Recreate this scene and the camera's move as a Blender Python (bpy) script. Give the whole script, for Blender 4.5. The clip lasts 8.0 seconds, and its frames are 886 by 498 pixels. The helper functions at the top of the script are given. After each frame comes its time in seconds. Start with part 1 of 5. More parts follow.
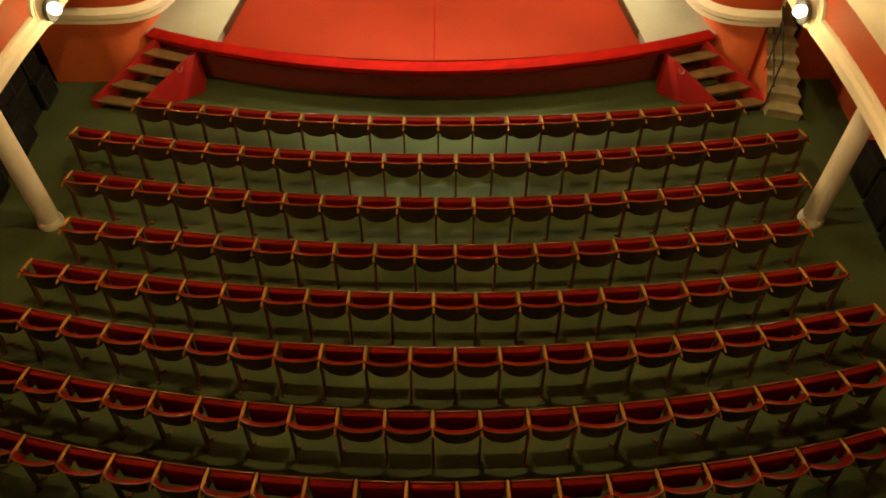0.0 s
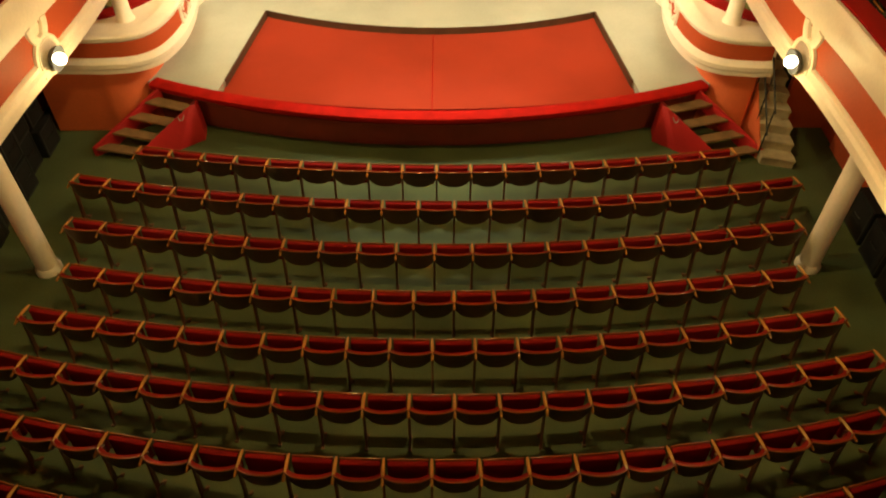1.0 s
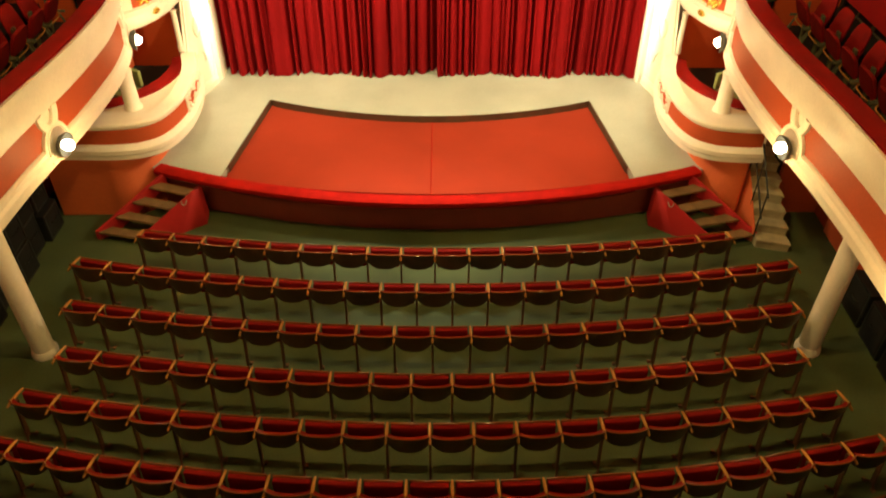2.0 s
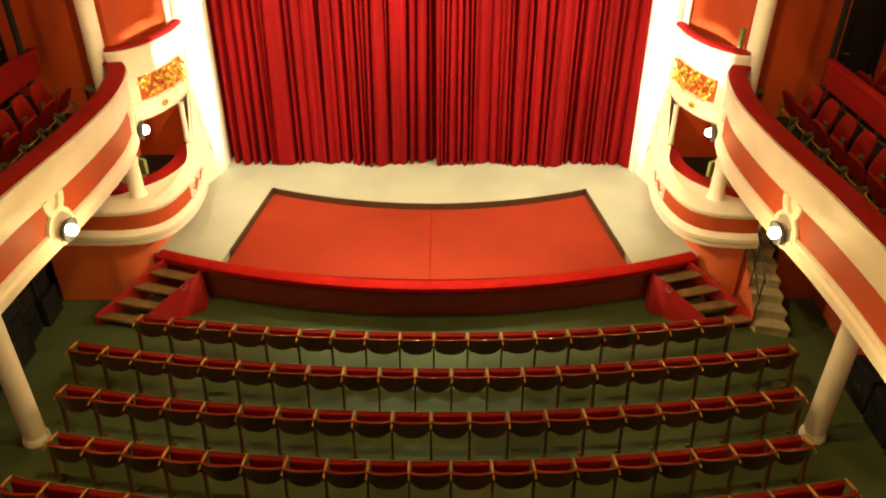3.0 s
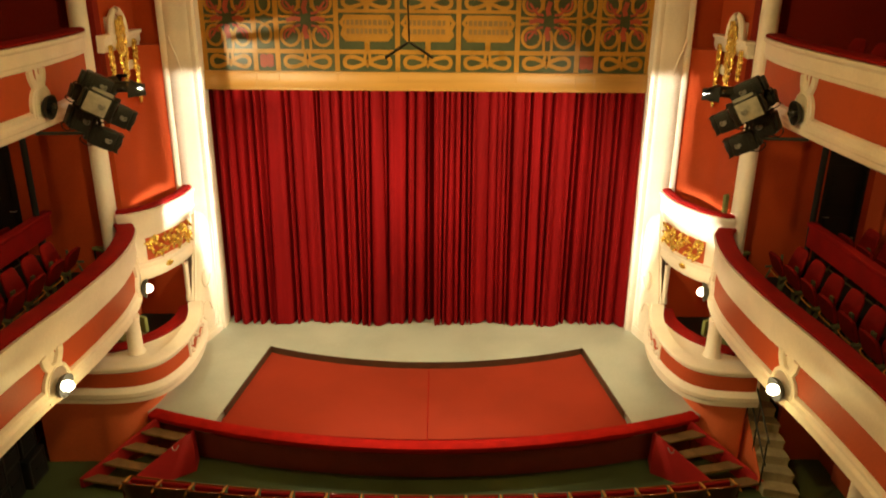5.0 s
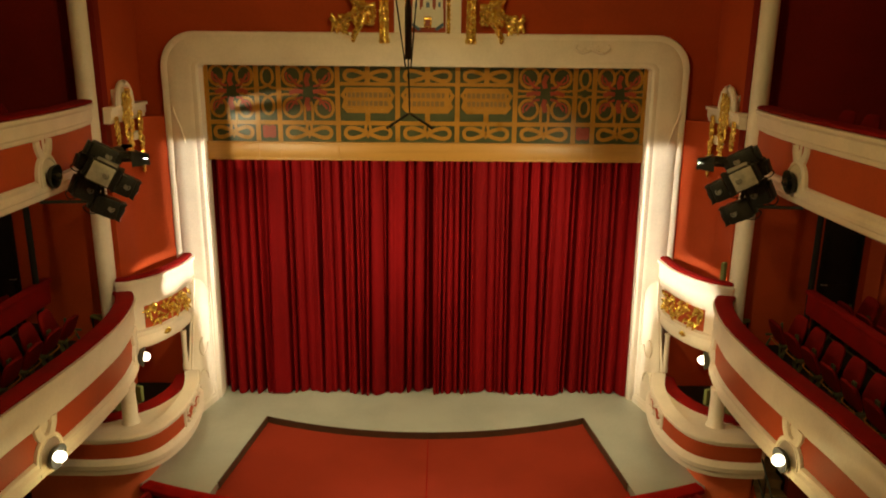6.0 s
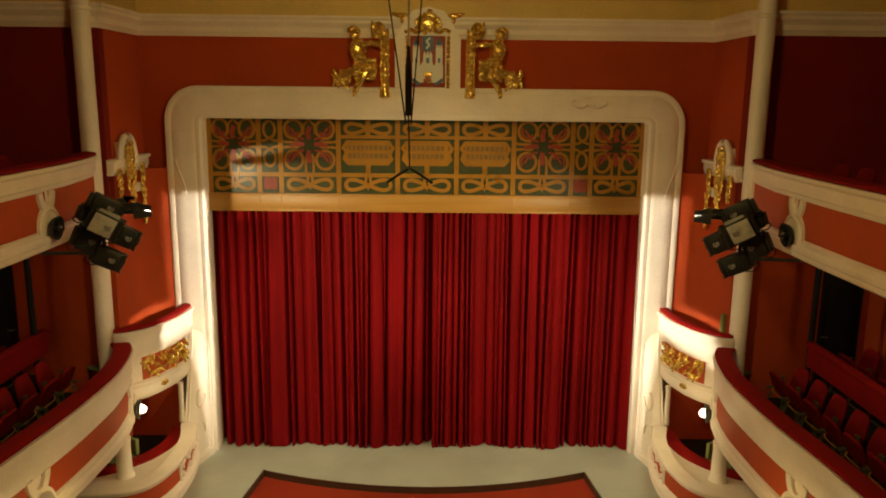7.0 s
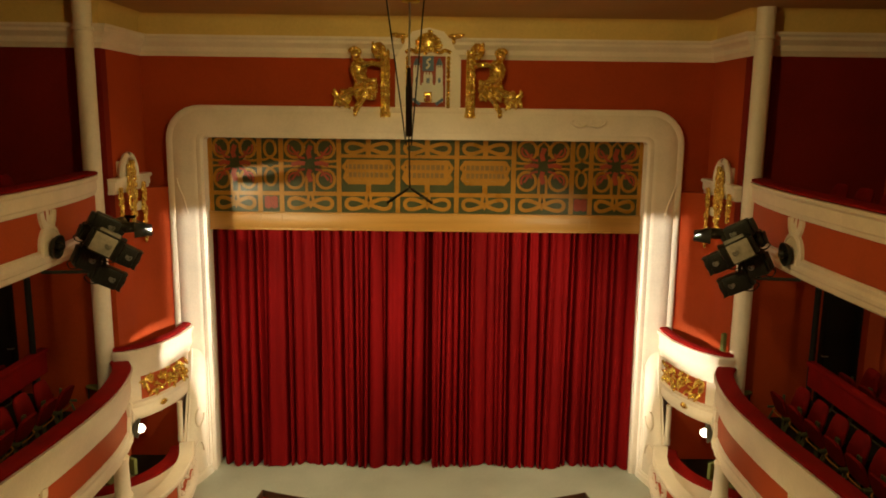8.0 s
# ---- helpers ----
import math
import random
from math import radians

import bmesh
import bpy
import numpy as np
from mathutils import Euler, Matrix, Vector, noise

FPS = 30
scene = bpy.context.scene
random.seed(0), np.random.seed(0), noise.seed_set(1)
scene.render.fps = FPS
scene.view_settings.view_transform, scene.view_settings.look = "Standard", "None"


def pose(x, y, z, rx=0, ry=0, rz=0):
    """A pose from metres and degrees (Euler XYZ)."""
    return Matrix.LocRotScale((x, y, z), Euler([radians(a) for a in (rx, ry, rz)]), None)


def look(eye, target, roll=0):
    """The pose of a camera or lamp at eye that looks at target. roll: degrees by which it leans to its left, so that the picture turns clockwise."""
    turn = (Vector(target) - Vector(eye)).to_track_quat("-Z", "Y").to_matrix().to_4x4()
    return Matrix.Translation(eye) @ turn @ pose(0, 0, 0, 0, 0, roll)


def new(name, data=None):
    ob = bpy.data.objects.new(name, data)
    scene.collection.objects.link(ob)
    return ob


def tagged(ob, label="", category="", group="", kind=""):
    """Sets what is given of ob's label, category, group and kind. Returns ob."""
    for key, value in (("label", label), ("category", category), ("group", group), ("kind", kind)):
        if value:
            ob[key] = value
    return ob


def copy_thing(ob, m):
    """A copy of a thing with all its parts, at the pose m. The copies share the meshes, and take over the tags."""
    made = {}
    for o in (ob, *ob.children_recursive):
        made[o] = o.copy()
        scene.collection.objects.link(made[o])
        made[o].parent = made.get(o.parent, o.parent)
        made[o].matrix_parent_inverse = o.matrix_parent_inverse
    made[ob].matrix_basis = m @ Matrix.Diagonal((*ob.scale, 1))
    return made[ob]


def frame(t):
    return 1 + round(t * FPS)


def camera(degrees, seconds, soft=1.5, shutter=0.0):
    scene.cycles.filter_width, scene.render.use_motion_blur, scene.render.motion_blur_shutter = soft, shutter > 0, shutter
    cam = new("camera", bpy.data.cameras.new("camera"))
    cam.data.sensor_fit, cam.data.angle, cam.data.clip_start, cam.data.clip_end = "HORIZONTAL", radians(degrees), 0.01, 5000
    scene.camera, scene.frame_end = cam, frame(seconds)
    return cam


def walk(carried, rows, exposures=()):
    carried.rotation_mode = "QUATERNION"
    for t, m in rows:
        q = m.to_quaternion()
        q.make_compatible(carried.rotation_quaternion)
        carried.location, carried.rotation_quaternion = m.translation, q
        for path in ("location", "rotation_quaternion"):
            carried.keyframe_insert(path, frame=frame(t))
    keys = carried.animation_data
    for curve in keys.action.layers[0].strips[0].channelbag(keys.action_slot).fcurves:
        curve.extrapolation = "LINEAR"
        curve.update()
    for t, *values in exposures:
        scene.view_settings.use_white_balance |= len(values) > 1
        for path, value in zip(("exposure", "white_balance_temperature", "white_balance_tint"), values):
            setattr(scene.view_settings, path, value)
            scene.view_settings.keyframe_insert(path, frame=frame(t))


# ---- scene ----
# ---- camera: it stands at the front of the upper circle, leans out over it, draws back a little and tilts up ----
cam = camera(60.66, 8.0, soft=1.8, shutter=0.5)
# seconds, place, yaw, pitch, lean
TILT = [(0.0, 0.214, 0.221, 7.630, 0.10, -49.72, 0.14), (0.5, 0.195, 0.211, 7.629, -0.13, -48.67, 0.30), (1.0, 0.185, 0.198, 7.634, -0.30, -46.13, 0.40),
        (1.5, 0.194, 0.178, 7.640, -0.27, -43.06, 0.38), (3.0, 0.222, 0.060, 7.597, -0.21, -32.86, 0.36), (3.5, 0.219, 0.030, 7.590, -0.27, -29.84, 0.44),
        (4.0, 0.220, -0.020, 7.590, -0.32, -26.53, 0.45), (4.5, 0.207, -0.072, 7.566, -0.38, -23.38, 0.51), (6.0, 0.185, -0.136, 7.550, -0.49, -15.24, 0.55),
        (6.5, 0.187, -0.145, 7.565, -0.47, -13.13, 0.59), (7.0, 0.184, -0.160, 7.586, -0.51, -11.49, 0.64), (7.5, 0.183, -0.168, 7.597, -0.52, -10.69, 0.67),
        (8.0, 0.184, -0.172, 7.606, -0.49, -10.14, 0.68)]
walk(cam, [(t, pose(x, y, z, 90 + p, 0, w) @ pose(0, 0, 0, 0, 0, r)) for t, x, y, z, w, p, r in TILT],
     exposures=[(0.0, 0.0), (1.7, 0.05), (3.0, 0.16), (4.0, 0.03), (4.5, -0.18), (5.8, -1.34), (6.5, -1.45), (8.0, -1.45)])

# ---- light: bulbs on the circle fronts, the spotlight clusters beside the stage, unseen house light and added fills ----
world = bpy.data.worlds.new("dim_house")
world.use_nodes = True
world.node_tree.nodes["Background"].inputs[0].default_value = (1.0, 0.75, 0.45, 1)
world.node_tree.nodes["Background"].inputs[1].default_value = 0.0
scene.world = world
WARM = (1.0, 0.83, 0.52)


def lamp(name, kind, where, power, size, target=None, angle=120, color=WARM, blend=0.3):
    data = bpy.data.lights.new(name, kind)
    data.energy, data.color = power, color
    data.specular_factor = 0.25 if name == "bulb_light" else 1.0
    if kind == "AREA":
        data.shape, data.size, data.size_y = "RECTANGLE", size[0], size[1]
    else:
        data.shadow_soft_size = size
    if kind == "SPOT":
        data.spot_size, data.spot_blend = radians(angle), blend
    ob = new(name, data)
    ob.matrix_world = look(where, target) if target else pose(*where)
    return ob


KEY = (3.98, 10.30, 6.00)
KEY_POWER, WIDE_POWER, BULB_POWER, CEILING_FILL_POWER = 19000, 1230, 26, 240
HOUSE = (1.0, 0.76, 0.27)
FLOOD = (1.0, 0.85, 0.47)
for sx in (-1, 1):
    lamp("box_light", "SPOT", (sx * KEY[0], KEY[1], KEY[2]), KEY_POWER, 0.002, (-sx * 4.3, 13.2, 4.6), 50, blend=1.0, color=(1.0, 0.90, 0.67))
    lamp("wide_light", "SPOT", (sx * 3.62, 10.55, 5.95), WIDE_POWER, 0.03, (-sx * 1.2, 13.4, 1.9), 120, blend=0.8, color=FLOOD)
# added fill beside each cluster, lifting its own-side box and flank wall
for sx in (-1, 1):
    lamp("own_box_fill", "SPOT", (sx * 4.02, 10.42, 5.08), 58, 0.04, (sx * 4.75, 12.8, 2.7), 110, blend=1.0, color=FLOOD)
for sx in (-1, 1):
    lamp("stalls_flood", "SPOT", (sx * 3.70, 10.20, 5.55), 480, 0.05, (-sx * 0.2, 9.0, 0.0), 42, blend=1.0, color=(1.0, 0.96, 0.80))
for sx in (-1, 1):
    lamp("box_flood", "SPOT", (sx * 3.80, 10.35, 5.45), 2300 if sx > 0 else 2700, 0.03, (-sx * 4.1, 11.9, 1.7), 26, blend=1.0, color=FLOOD)
    lamp("curtain_light", "SPOT", (sx * 3.70, 10.45, 5.62), 1150, 0.03, (-sx * 2.3, 13.9, 2.7), 44, blend=1.0, color=FLOOD)
# lamp added for the streak of light on the pelmet
SLIT = Vector((-4.32, 10.62, 6.02))
lamp("slit_light", "SPOT", tuple(SLIT), 720, 0.003, (-3.45, 13.82, 6.05), 52, blend=1.0, color=FLOOD)
# unseen house light, added without a fixture
lamp("unseen_house_light", "POINT", (0, 6.6, 8.98), 820, 0.15, color=HOUSE)
# added fill for the wall and frieze over the stage
lamp("ceiling_fill", "SPOT", (0, 8.2, 8.90), CEILING_FILL_POWER, 0.2, (0, 13.7, 7.3), 150, color=HOUSE, blend=1.0)

# ---- materials ----


def mat(name, color, rough=0.6, metal=0.0, spread=0.12, scale=3.0, grain=60.0, bump=0.15, dirt=None, per=None, spec=0.5, sheen=0.0, stretch=(1, 1, 1)):
    """A surface with stains at one scale and grain at another; per: variation per object or per loose piece."""
    m = bpy.data.materials.new(name)
    m.use_nodes = True
    t = m.node_tree
    n, l = t.nodes, t.links
    b = n["Principled BSDF"]
    co = n.new("ShaderNodeTexCoord")
    mp = n.new("ShaderNodeMapping")
    mp.inputs["Scale"].default_value = stretch
    l.new(co.outputs["Object"], mp.inputs[0])
    big, fine = n.new("ShaderNodeTexNoise"), n.new("ShaderNodeTexNoise")
    big.inputs["Scale"].default_value, fine.inputs["Scale"].default_value = scale, grain
    big.inputs["Detail"].default_value = fine.inputs["Detail"].default_value = 4
    for q in (big, fine):
        l.new(mp.outputs[0], q.inputs[0])
    add = n.new("ShaderNodeMath")
    add.operation = "MULTIPLY_ADD"
    l.new(fine.outputs[0], add.inputs[0])
    add.inputs[1].default_value = 0.4
    l.new(big.outputs[0], add.inputs[2])
    out = add.outputs[0]
    if per:
        src = n.new("ShaderNodeObjectInfo") if per == "object" else n.new("ShaderNodeNewGeometry")
        more = n.new("ShaderNodeMath")
        more.operation = "MULTIPLY_ADD"
        l.new(src.outputs["Random" if per == "object" else "Random Per Island"], more.inputs[0])
        more.inputs[1].default_value = 0.5
        l.new(out, more.inputs[2])
        out = more.outputs[0]
    ramp = n.new("ShaderNodeValToRGB")
    e = ramp.color_ramp.elements
    e[0].position, e[1].position = 0.35, (1.35 if per else 1.0) * 0.85
    dark = dirt or [c * (1 - 2 * spread) for c in color]
    e[0].color, e[1].color = (*dark, 1), (*[min(1, c * (1 + spread)) for c in color], 1)
    l.new(out, ramp.inputs[0])
    l.new(ramp.outputs[0], b.inputs["Base Color"])
    rr = n.new("ShaderNodeMapRange")
    rr.inputs["To Min"].default_value, rr.inputs["To Max"].default_value = max(0.03, rough - 0.1), min(1, rough + 0.1)
    l.new(big.outputs[0], rr.inputs[0])
    l.new(rr.outputs[0], b.inputs["Roughness"])
    b.inputs["Metallic"].default_value = metal
    b.inputs["Specular IOR Level"].default_value = spec
    b.inputs["Sheen Weight"].default_value = sheen
    if sheen:
        b.inputs["Sheen Tint"].default_value = (*[min(1, c * 1.6) for c in color], 1)
    bp = n.new("ShaderNodeBump")
    bp.inputs["Strength"].default_value, bp.inputs["Distance"].default_value = bump, 0.01
    l.new(fine.outputs[0], bp.inputs["Height"])
    l.new(bp.outputs[0], b.inputs["Normal"])
    return m


def glow(name, color, strength):
    m = bpy.data.materials.new(name)
    m.use_nodes = True
    b = m.node_tree.nodes["Principled BSDF"]
    b.inputs["Base Color"].default_value = (*color, 1)
    b.inputs["Emission Color"].default_value = (*color, 1)
    b.inputs["Emission Strength"].default_value = strength
    return m


PLASTER = mat("cream_plaster", (0.82, 0.72, 0.62), 0.48, spread=0.07, scale=1.5, grain=25, bump=0.12)
# deeper red than RED_WALL: shade of the upper tier is put into this colour
SHADE_MAROON = mat("maroon_wall_with_shade", (0.20, 0.014, 0.008), 0.8, spread=0.12, spec=0.15, scale=0.8, grain=30, bump=0.1)
RED_WALL = mat("brick_red_wall_paint", (0.40, 0.055, 0.011), 0.75, spread=0.10, spec=0.2, scale=0.8, grain=30, bump=0.1)
RED_PANEL = mat("terracotta_panel_paint", (0.43, 0.070, 0.022), 0.6, spread=0.1, spec=0.25, scale=1.2, grain=30, bump=0.1)
ORANGE = mat("orange_red_drum_paint", (0.66, 0.13, 0.04), 0.7, spread=0.08, scale=0.7, grain=25, bump=0.1)
OCHRE = mat("ochre_frieze_paint", (0.70, 0.50, 0.17), 0.7, spread=0.08, scale=0.8, grain=20, bump=0.08)
CEILING = mat("brown_ceiling_paint", (0.42, 0.25, 0.09), 0.8, spread=0.08, scale=0.6, grain=20, bump=0.08)
VELVET = mat("red_velvet", (0.17, 0.004, 0.003), 0.85, spread=0.18, scale=4, grain=180, bump=0.25, spec=0.12)
CAP = mat("red_velvet_padding", (0.21, 0.004, 0.003), 0.8, spread=0.15, scale=3, grain=150, bump=0.25, spec=0.12)
CURTAIN = mat("crimson_stage_velvet", (0.215, 0.0035, 0.006), 0.75, spread=0.18, scale=1.6, grain=140, bump=0.2, spec=0.1, stretch=(1, 1, 0.25))
CARPET = mat("red_carpet", (0.30, 0.034, 0.015), 0.95, spread=0.08, scale=1.2, grain=220, bump=0.35, spec=0.1)
LIP = mat("bright_red_edge_carpet", (0.36, 0.008, 0.005), 0.9, spread=0.15, scale=6, grain=200, bump=0.4, spec=0.1)
STEEL = mat("dark_dull_steel", (0.10, 0.10, 0.09), 0.4, metal=0.6)
STAGE = mat("grey_stage_boards", (0.43, 0.455, 0.40), 0.55, spread=0.10, scale=0.9, grain=35, bump=0.12)
FLOOR = mat("grey_green_linoleum", (0.060, 0.078, 0.034), 0.60, spec=0.2, spread=0.2, scale=0.9, grain=40, bump=0.08)
FRONT = mat("dark_red_stage_front", (0.22, 0.030, 0.015), 0.75, spread=0.12, scale=2, grain=40)
STEP_RED = mat("red_step_paint", (0.42, 0.015, 0.018), 0.45, spread=0.12, scale=2, grain=50)
TREAD = mat("worn_brown_tread", (0.18, 0.10, 0.042), 0.6, spread=0.25, scale=5, grain=70, bump=0.3)
CONCRETE = mat("worn_grey_step", (0.34, 0.27, 0.16), 0.8, spread=0.2, scale=4, grain=60, bump=0.3)
SHELL = mat("dark_plywood", (0.050, 0.019, 0.008), 0.35, spread=0.3, scale=3, grain=50, per="object", stretch=(1, 1, 6))
ARM = mat("varnished_beech", (0.34, 0.15, 0.04), 0.03, spread=0.22, scale=4, grain=60, per="object", stretch=(6, 1, 1))
PIT = mat("dark_brown_edge_wood", (0.075, 0.038, 0.02), 0.6, spread=0.2, scale=5, grain=70)
IRON = mat("brown_cast_iron", (0.12, 0.042, 0.016), 0.5, metal=0.0, spread=0.2, scale=6, grain=60)
BLACK = mat("black_metal", (0.018, 0.018, 0.016), 0.5, metal=0.3, spread=0.2, scale=6, grain=60)
TUBE_GREY = mat("dark_grey_tube", (0.045, 0.04, 0.032), 0.5, spread=0.15)
BLACK_BOX = mat("black_board", (0.012, 0.011, 0.010), 0.7, spec=0.2, spread=0.25, scale=3, grain=50)
GREY = mat("grey_metal", (0.30, 0.30, 0.28), 0.45, metal=0.6, spread=0.1, scale=6, grain=60)
PLATE = mat("pale_worn_metal", (0.48, 0.46, 0.40), 0.45, metal=0.1, spread=0.2, scale=9, grain=70)
GOLD = mat("gold_leaf", (0.92, 0.58, 0.14), 0.25, metal=0.8, spread=0.25, scale=14, grain=90, bump=0.3)
GILT = mat("gilt_wood_board", (0.44, 0.22, 0.045), 0.4, spread=0.12, scale=1.5, grain=40, stretch=(0.3, 1, 6))
STRAP = mat("ochre_strapwork_paint", (0.37, 0.17, 0.024), 0.30, spec=0.25, spread=0.16, scale=2, grain=50)
TEAL = mat("teal_ground_paint", (0.055, 0.060, 0.026), 0.32, spec=0.25, spread=0.2, scale=3, grain=50)
CRIMSON = mat("faded_crimson_paint", (0.30, 0.042, 0.018), 0.5, spread=0.15, scale=4, grain=50)
BROWN_INK = mat("brown_lettering_paint", (0.20, 0.11, 0.03), 0.4)
WHITE = mat("white_castle_paint", (0.72, 0.70, 0.64), 0.5, spread=0.06)
BLUE = mat("blue_shield_paint", (0.10, 0.16, 0.28), 0.5)
GLASS_DARK = mat("dark_lens", (0.02, 0.02, 0.022), 0.12, spread=0.1)
BULB = glow("lit_bulb", (1.0, 0.86, 0.60), 14.0)
PILOT = glow("lit_lens_spot", (1.0, 0.97, 0.92), 6.0)
YELLOW = mat("yellow_plastic", (0.65, 0.60, 0.05), 0.5)
PALE_CABLE = mat("pale_cable", (0.62, 0.63, 0.68), 0.4, spread=0.05)
OLIVE_IRON = mat("dull_olive_iron", (0.07, 0.075, 0.035), 0.5, spread=0.2, scale=4)
GREEN_CLOTH = mat("olive_cloth", (0.16, 0.18, 0.06), 0.8)

# ---- mesh helpers ----


def mesh_of(name, bm, material, smooth=True):
    me = bpy.data.meshes.new(name)
    bmesh.ops.recalc_face_normals(bm, faces=bm.faces[:])
    bm.to_mesh(me)
    bm.free()
    me.materials.append(material)
    if smooth:
        me.shade_smooth()
        me.set_sharp_from_angle(angle=radians(35))
    return me


def thing(name, at, label, category, group=""):
    ob = new(name)
    ob.location = at
    ob.empty_display_size = 0.1
    return tagged(ob, label, category, group)


def root_of(ob):
    while ob.parent:
        ob = ob.parent
    return ob


def part(name, bm, material, parent, label=""):
    """One mesh under a thing; bm is in world places, the mesh hangs from the thing's base."""
    base = root_of(parent).location
    for v in bm.verts:
        v.co -= base
    ob = new(name, mesh_of(name, bm, material))
    ob.parent = parent
    if label:
        ob["label"] = label
    return ob


def solid(name, bm, material, label="", category="", kind="", group=""):
    """One mesh that is a thing, or a piece of the setting, by itself."""
    return tagged(new(name, mesh_of(name, bm, material)), label, category, group, kind)


def block(bm, lo, hi, m=None, bevel=0.0):
    c = [(a + b) / 2 for a, b in zip(lo, hi)]
    s = [abs(b - a) for a, b in zip(lo, hi)]
    got = bmesh.ops.create_cube(bm, size=1, matrix=(m or Matrix()) @ Matrix.Translation(c) @ Matrix.Diagonal((*s, 1)))
    if bevel:
        edges = list({e for v in got["verts"] for e in v.link_edges})
        bmesh.ops.bevel(bm, geom=edges, offset=bevel, segments=2, affect="EDGES", profile=0.5)
    return bm


def rod(bm, a, b, r, r2=None, n=10):
    a, b = Vector(a), Vector(b)
    d = b - a
    m = Matrix.Translation((a + b) / 2) @ d.to_track_quat("Z", "Y").to_matrix().to_4x4()
    bmesh.ops.create_cone(bm, cap_ends=True, segments=n, radius1=r, radius2=r if r2 is None else r2, depth=d.length, matrix=m)
    return bm


def ball(bm, at, r, stretch=(1, 1, 1), m=None, n=12):
    bmesh.ops.create_uvsphere(bm, u_segments=n, v_segments=max(6, n // 2 + 2), radius=r, matrix=(m or Matrix()) @ Matrix.Translation(at) @ Matrix.Diagonal((*stretch, 1)))
    return bm


def lathe(bm, profile, m=None, n=20):
    """profile: (radius, height) pairs turned round z, then moved by m."""
    m = m or Matrix()
    rings = []
    for r, h in profile:
        rings.append([bm.verts.new(m @ Vector((r * math.cos(2 * math.pi * k / n), r * math.sin(2 * math.pi * k / n), h))) for k in range(n)])
    for p, q in zip(rings, rings[1:]):
        for k in range(n):
            bm.faces.new((p[k], p[(k + 1) % n], q[(k + 1) % n], q[k]))
    for ring in (rings[0], rings[-1]):
        if profile[rings.index(ring)][0] > 1e-4:
            bm.faces.new(ring)
    return bm


def skin(bm, rows, close_rows=False, close_cols=False):
    """Quads over rows of places."""
    vs = [[bm.verts.new(p) for p in row] for row in rows]
    n, k = len(vs), len(vs[0])
    for i in range(n if close_rows else n - 1):
        for j in range(k if close_cols else k - 1):
            a, b = vs[i], vs[(i + 1) % n]
            bm.faces.new((a[j], a[(j + 1) % k], b[(j + 1) % k], b[j]))
    return vs


def normals_2d(path):
    """Left-hand normals of an open plan line."""
    out = []
    for i in range(len(path)):
        a, b = Vector(path[max(0, i - 1)]), Vector(path[min(len(path) - 1, i + 1)])
        d = (b - a).normalized()
        out.append(Vector((-d.y, d.x)))
    return out


def sweep(bm, path, profile, side=1, cap=True):
    """A closed profile of (out, z) along a plan line; out is to the left of the line times side."""
    nn = normals_2d(path)
    rows = [[(p[0] + n.x * o * side, p[1] + n.y * o * side, z) for o, z in profile] for p, n in zip(path, nn)]
    vs = skin(bm, rows, close_cols=True)
    if cap:
        bm.faces.new(vs[0])
        bm.faces.new(vs[-1])
    return bm


def tube(bm, pts, r, n=8, flat=1.0):
    """A round bar along places; flat squeezes it along y."""
    pts = [Vector(p) for p in pts]
    rows = []
    for i, p in enumerate(pts):
        d = (pts[min(i + 1, len(pts) - 1)] - pts[max(i - 1, 0)]).normalized()
        a = d.cross(Vector((0, 1, 0.01))).normalized()
        b = d.cross(a).normalized()
        rows.append([p + (a * math.cos(2 * math.pi * k / n) + b * flat * math.sin(2 * math.pi * k / n)) * r for k in range(n)])
    vs = skin(bm, rows, close_cols=True)
    bm.faces.new(vs[0])
    bm.faces.new(vs[-1])
    return bm


def curve(pts, per=8):
    """Catmull-Rom through places of any dimension."""
    pts = [Vector(p) for p in pts]
    full = [pts[0] * 2 - pts[1]] + pts + [pts[-1] * 2 - pts[-2]]
    out = []
    for i in range(1, len(full) - 2):
        a, b, c, d = full[i - 1:i + 3]
        for k in range(per):
            t = k / per
            out.append(0.5 * (2 * b + (c - a) * t + (2 * a - 5 * b + 4 * c - d) * t * t + (3 * b - a - 3 * c + d) * t ** 3))
    return out + [pts[-1]]


def resample(path, step):
    out, left = [Vector(path[0])], step
    for a, b in zip(path, path[1:]):
        a, b = Vector(a), Vector(b)
        d = (b - a).length
        s = left
        while s <= d:
            out.append(a.lerp(b, s / d))
            s += step
        left = s - d
    return out


def flip(path, sx):
    return [(p[0] * sx, p[1]) for p in path]

# ---- plan of the house: half lines, mirrored for the other side ----
STAGE_Z, CIRCLE_Z, UPPER_Z = 0.75, 2.55, 5.85
CIRCLE = resample(curve([(0, 1.0), (1.5, 1.2), (3.05, 1.85), (4.15, 3.2), (4.73, 4.9), (4.82, 6.3), (4.79, 7.5), (4.73, 8.2), (4.66, 8.9),
                         (4.62, 9.7), (4.64, 10.65), (4.83, 11.6), (5.12, 12.12)], 12), 0.1)
UPPER = resample(curve([(0, -0.35), (2.0, -0.1), (3.7, 1.2), (4.62, 3.2), (4.92, 5.0), (5.02, 6.5), (5.03, 7.5), (5.02, 8.4),
                        (5.02, 9.3), (5.05, 10.3), (5.14, 11.2), (5.28, 11.95)], 12), 0.1)
BOX_UP = resample(curve([(5.15, 11.94), (5.00, 11.98), (4.72, 12.28), (4.51, 12.85), (4.46, 13.4), (4.48, 13.58)], 12), 0.05)
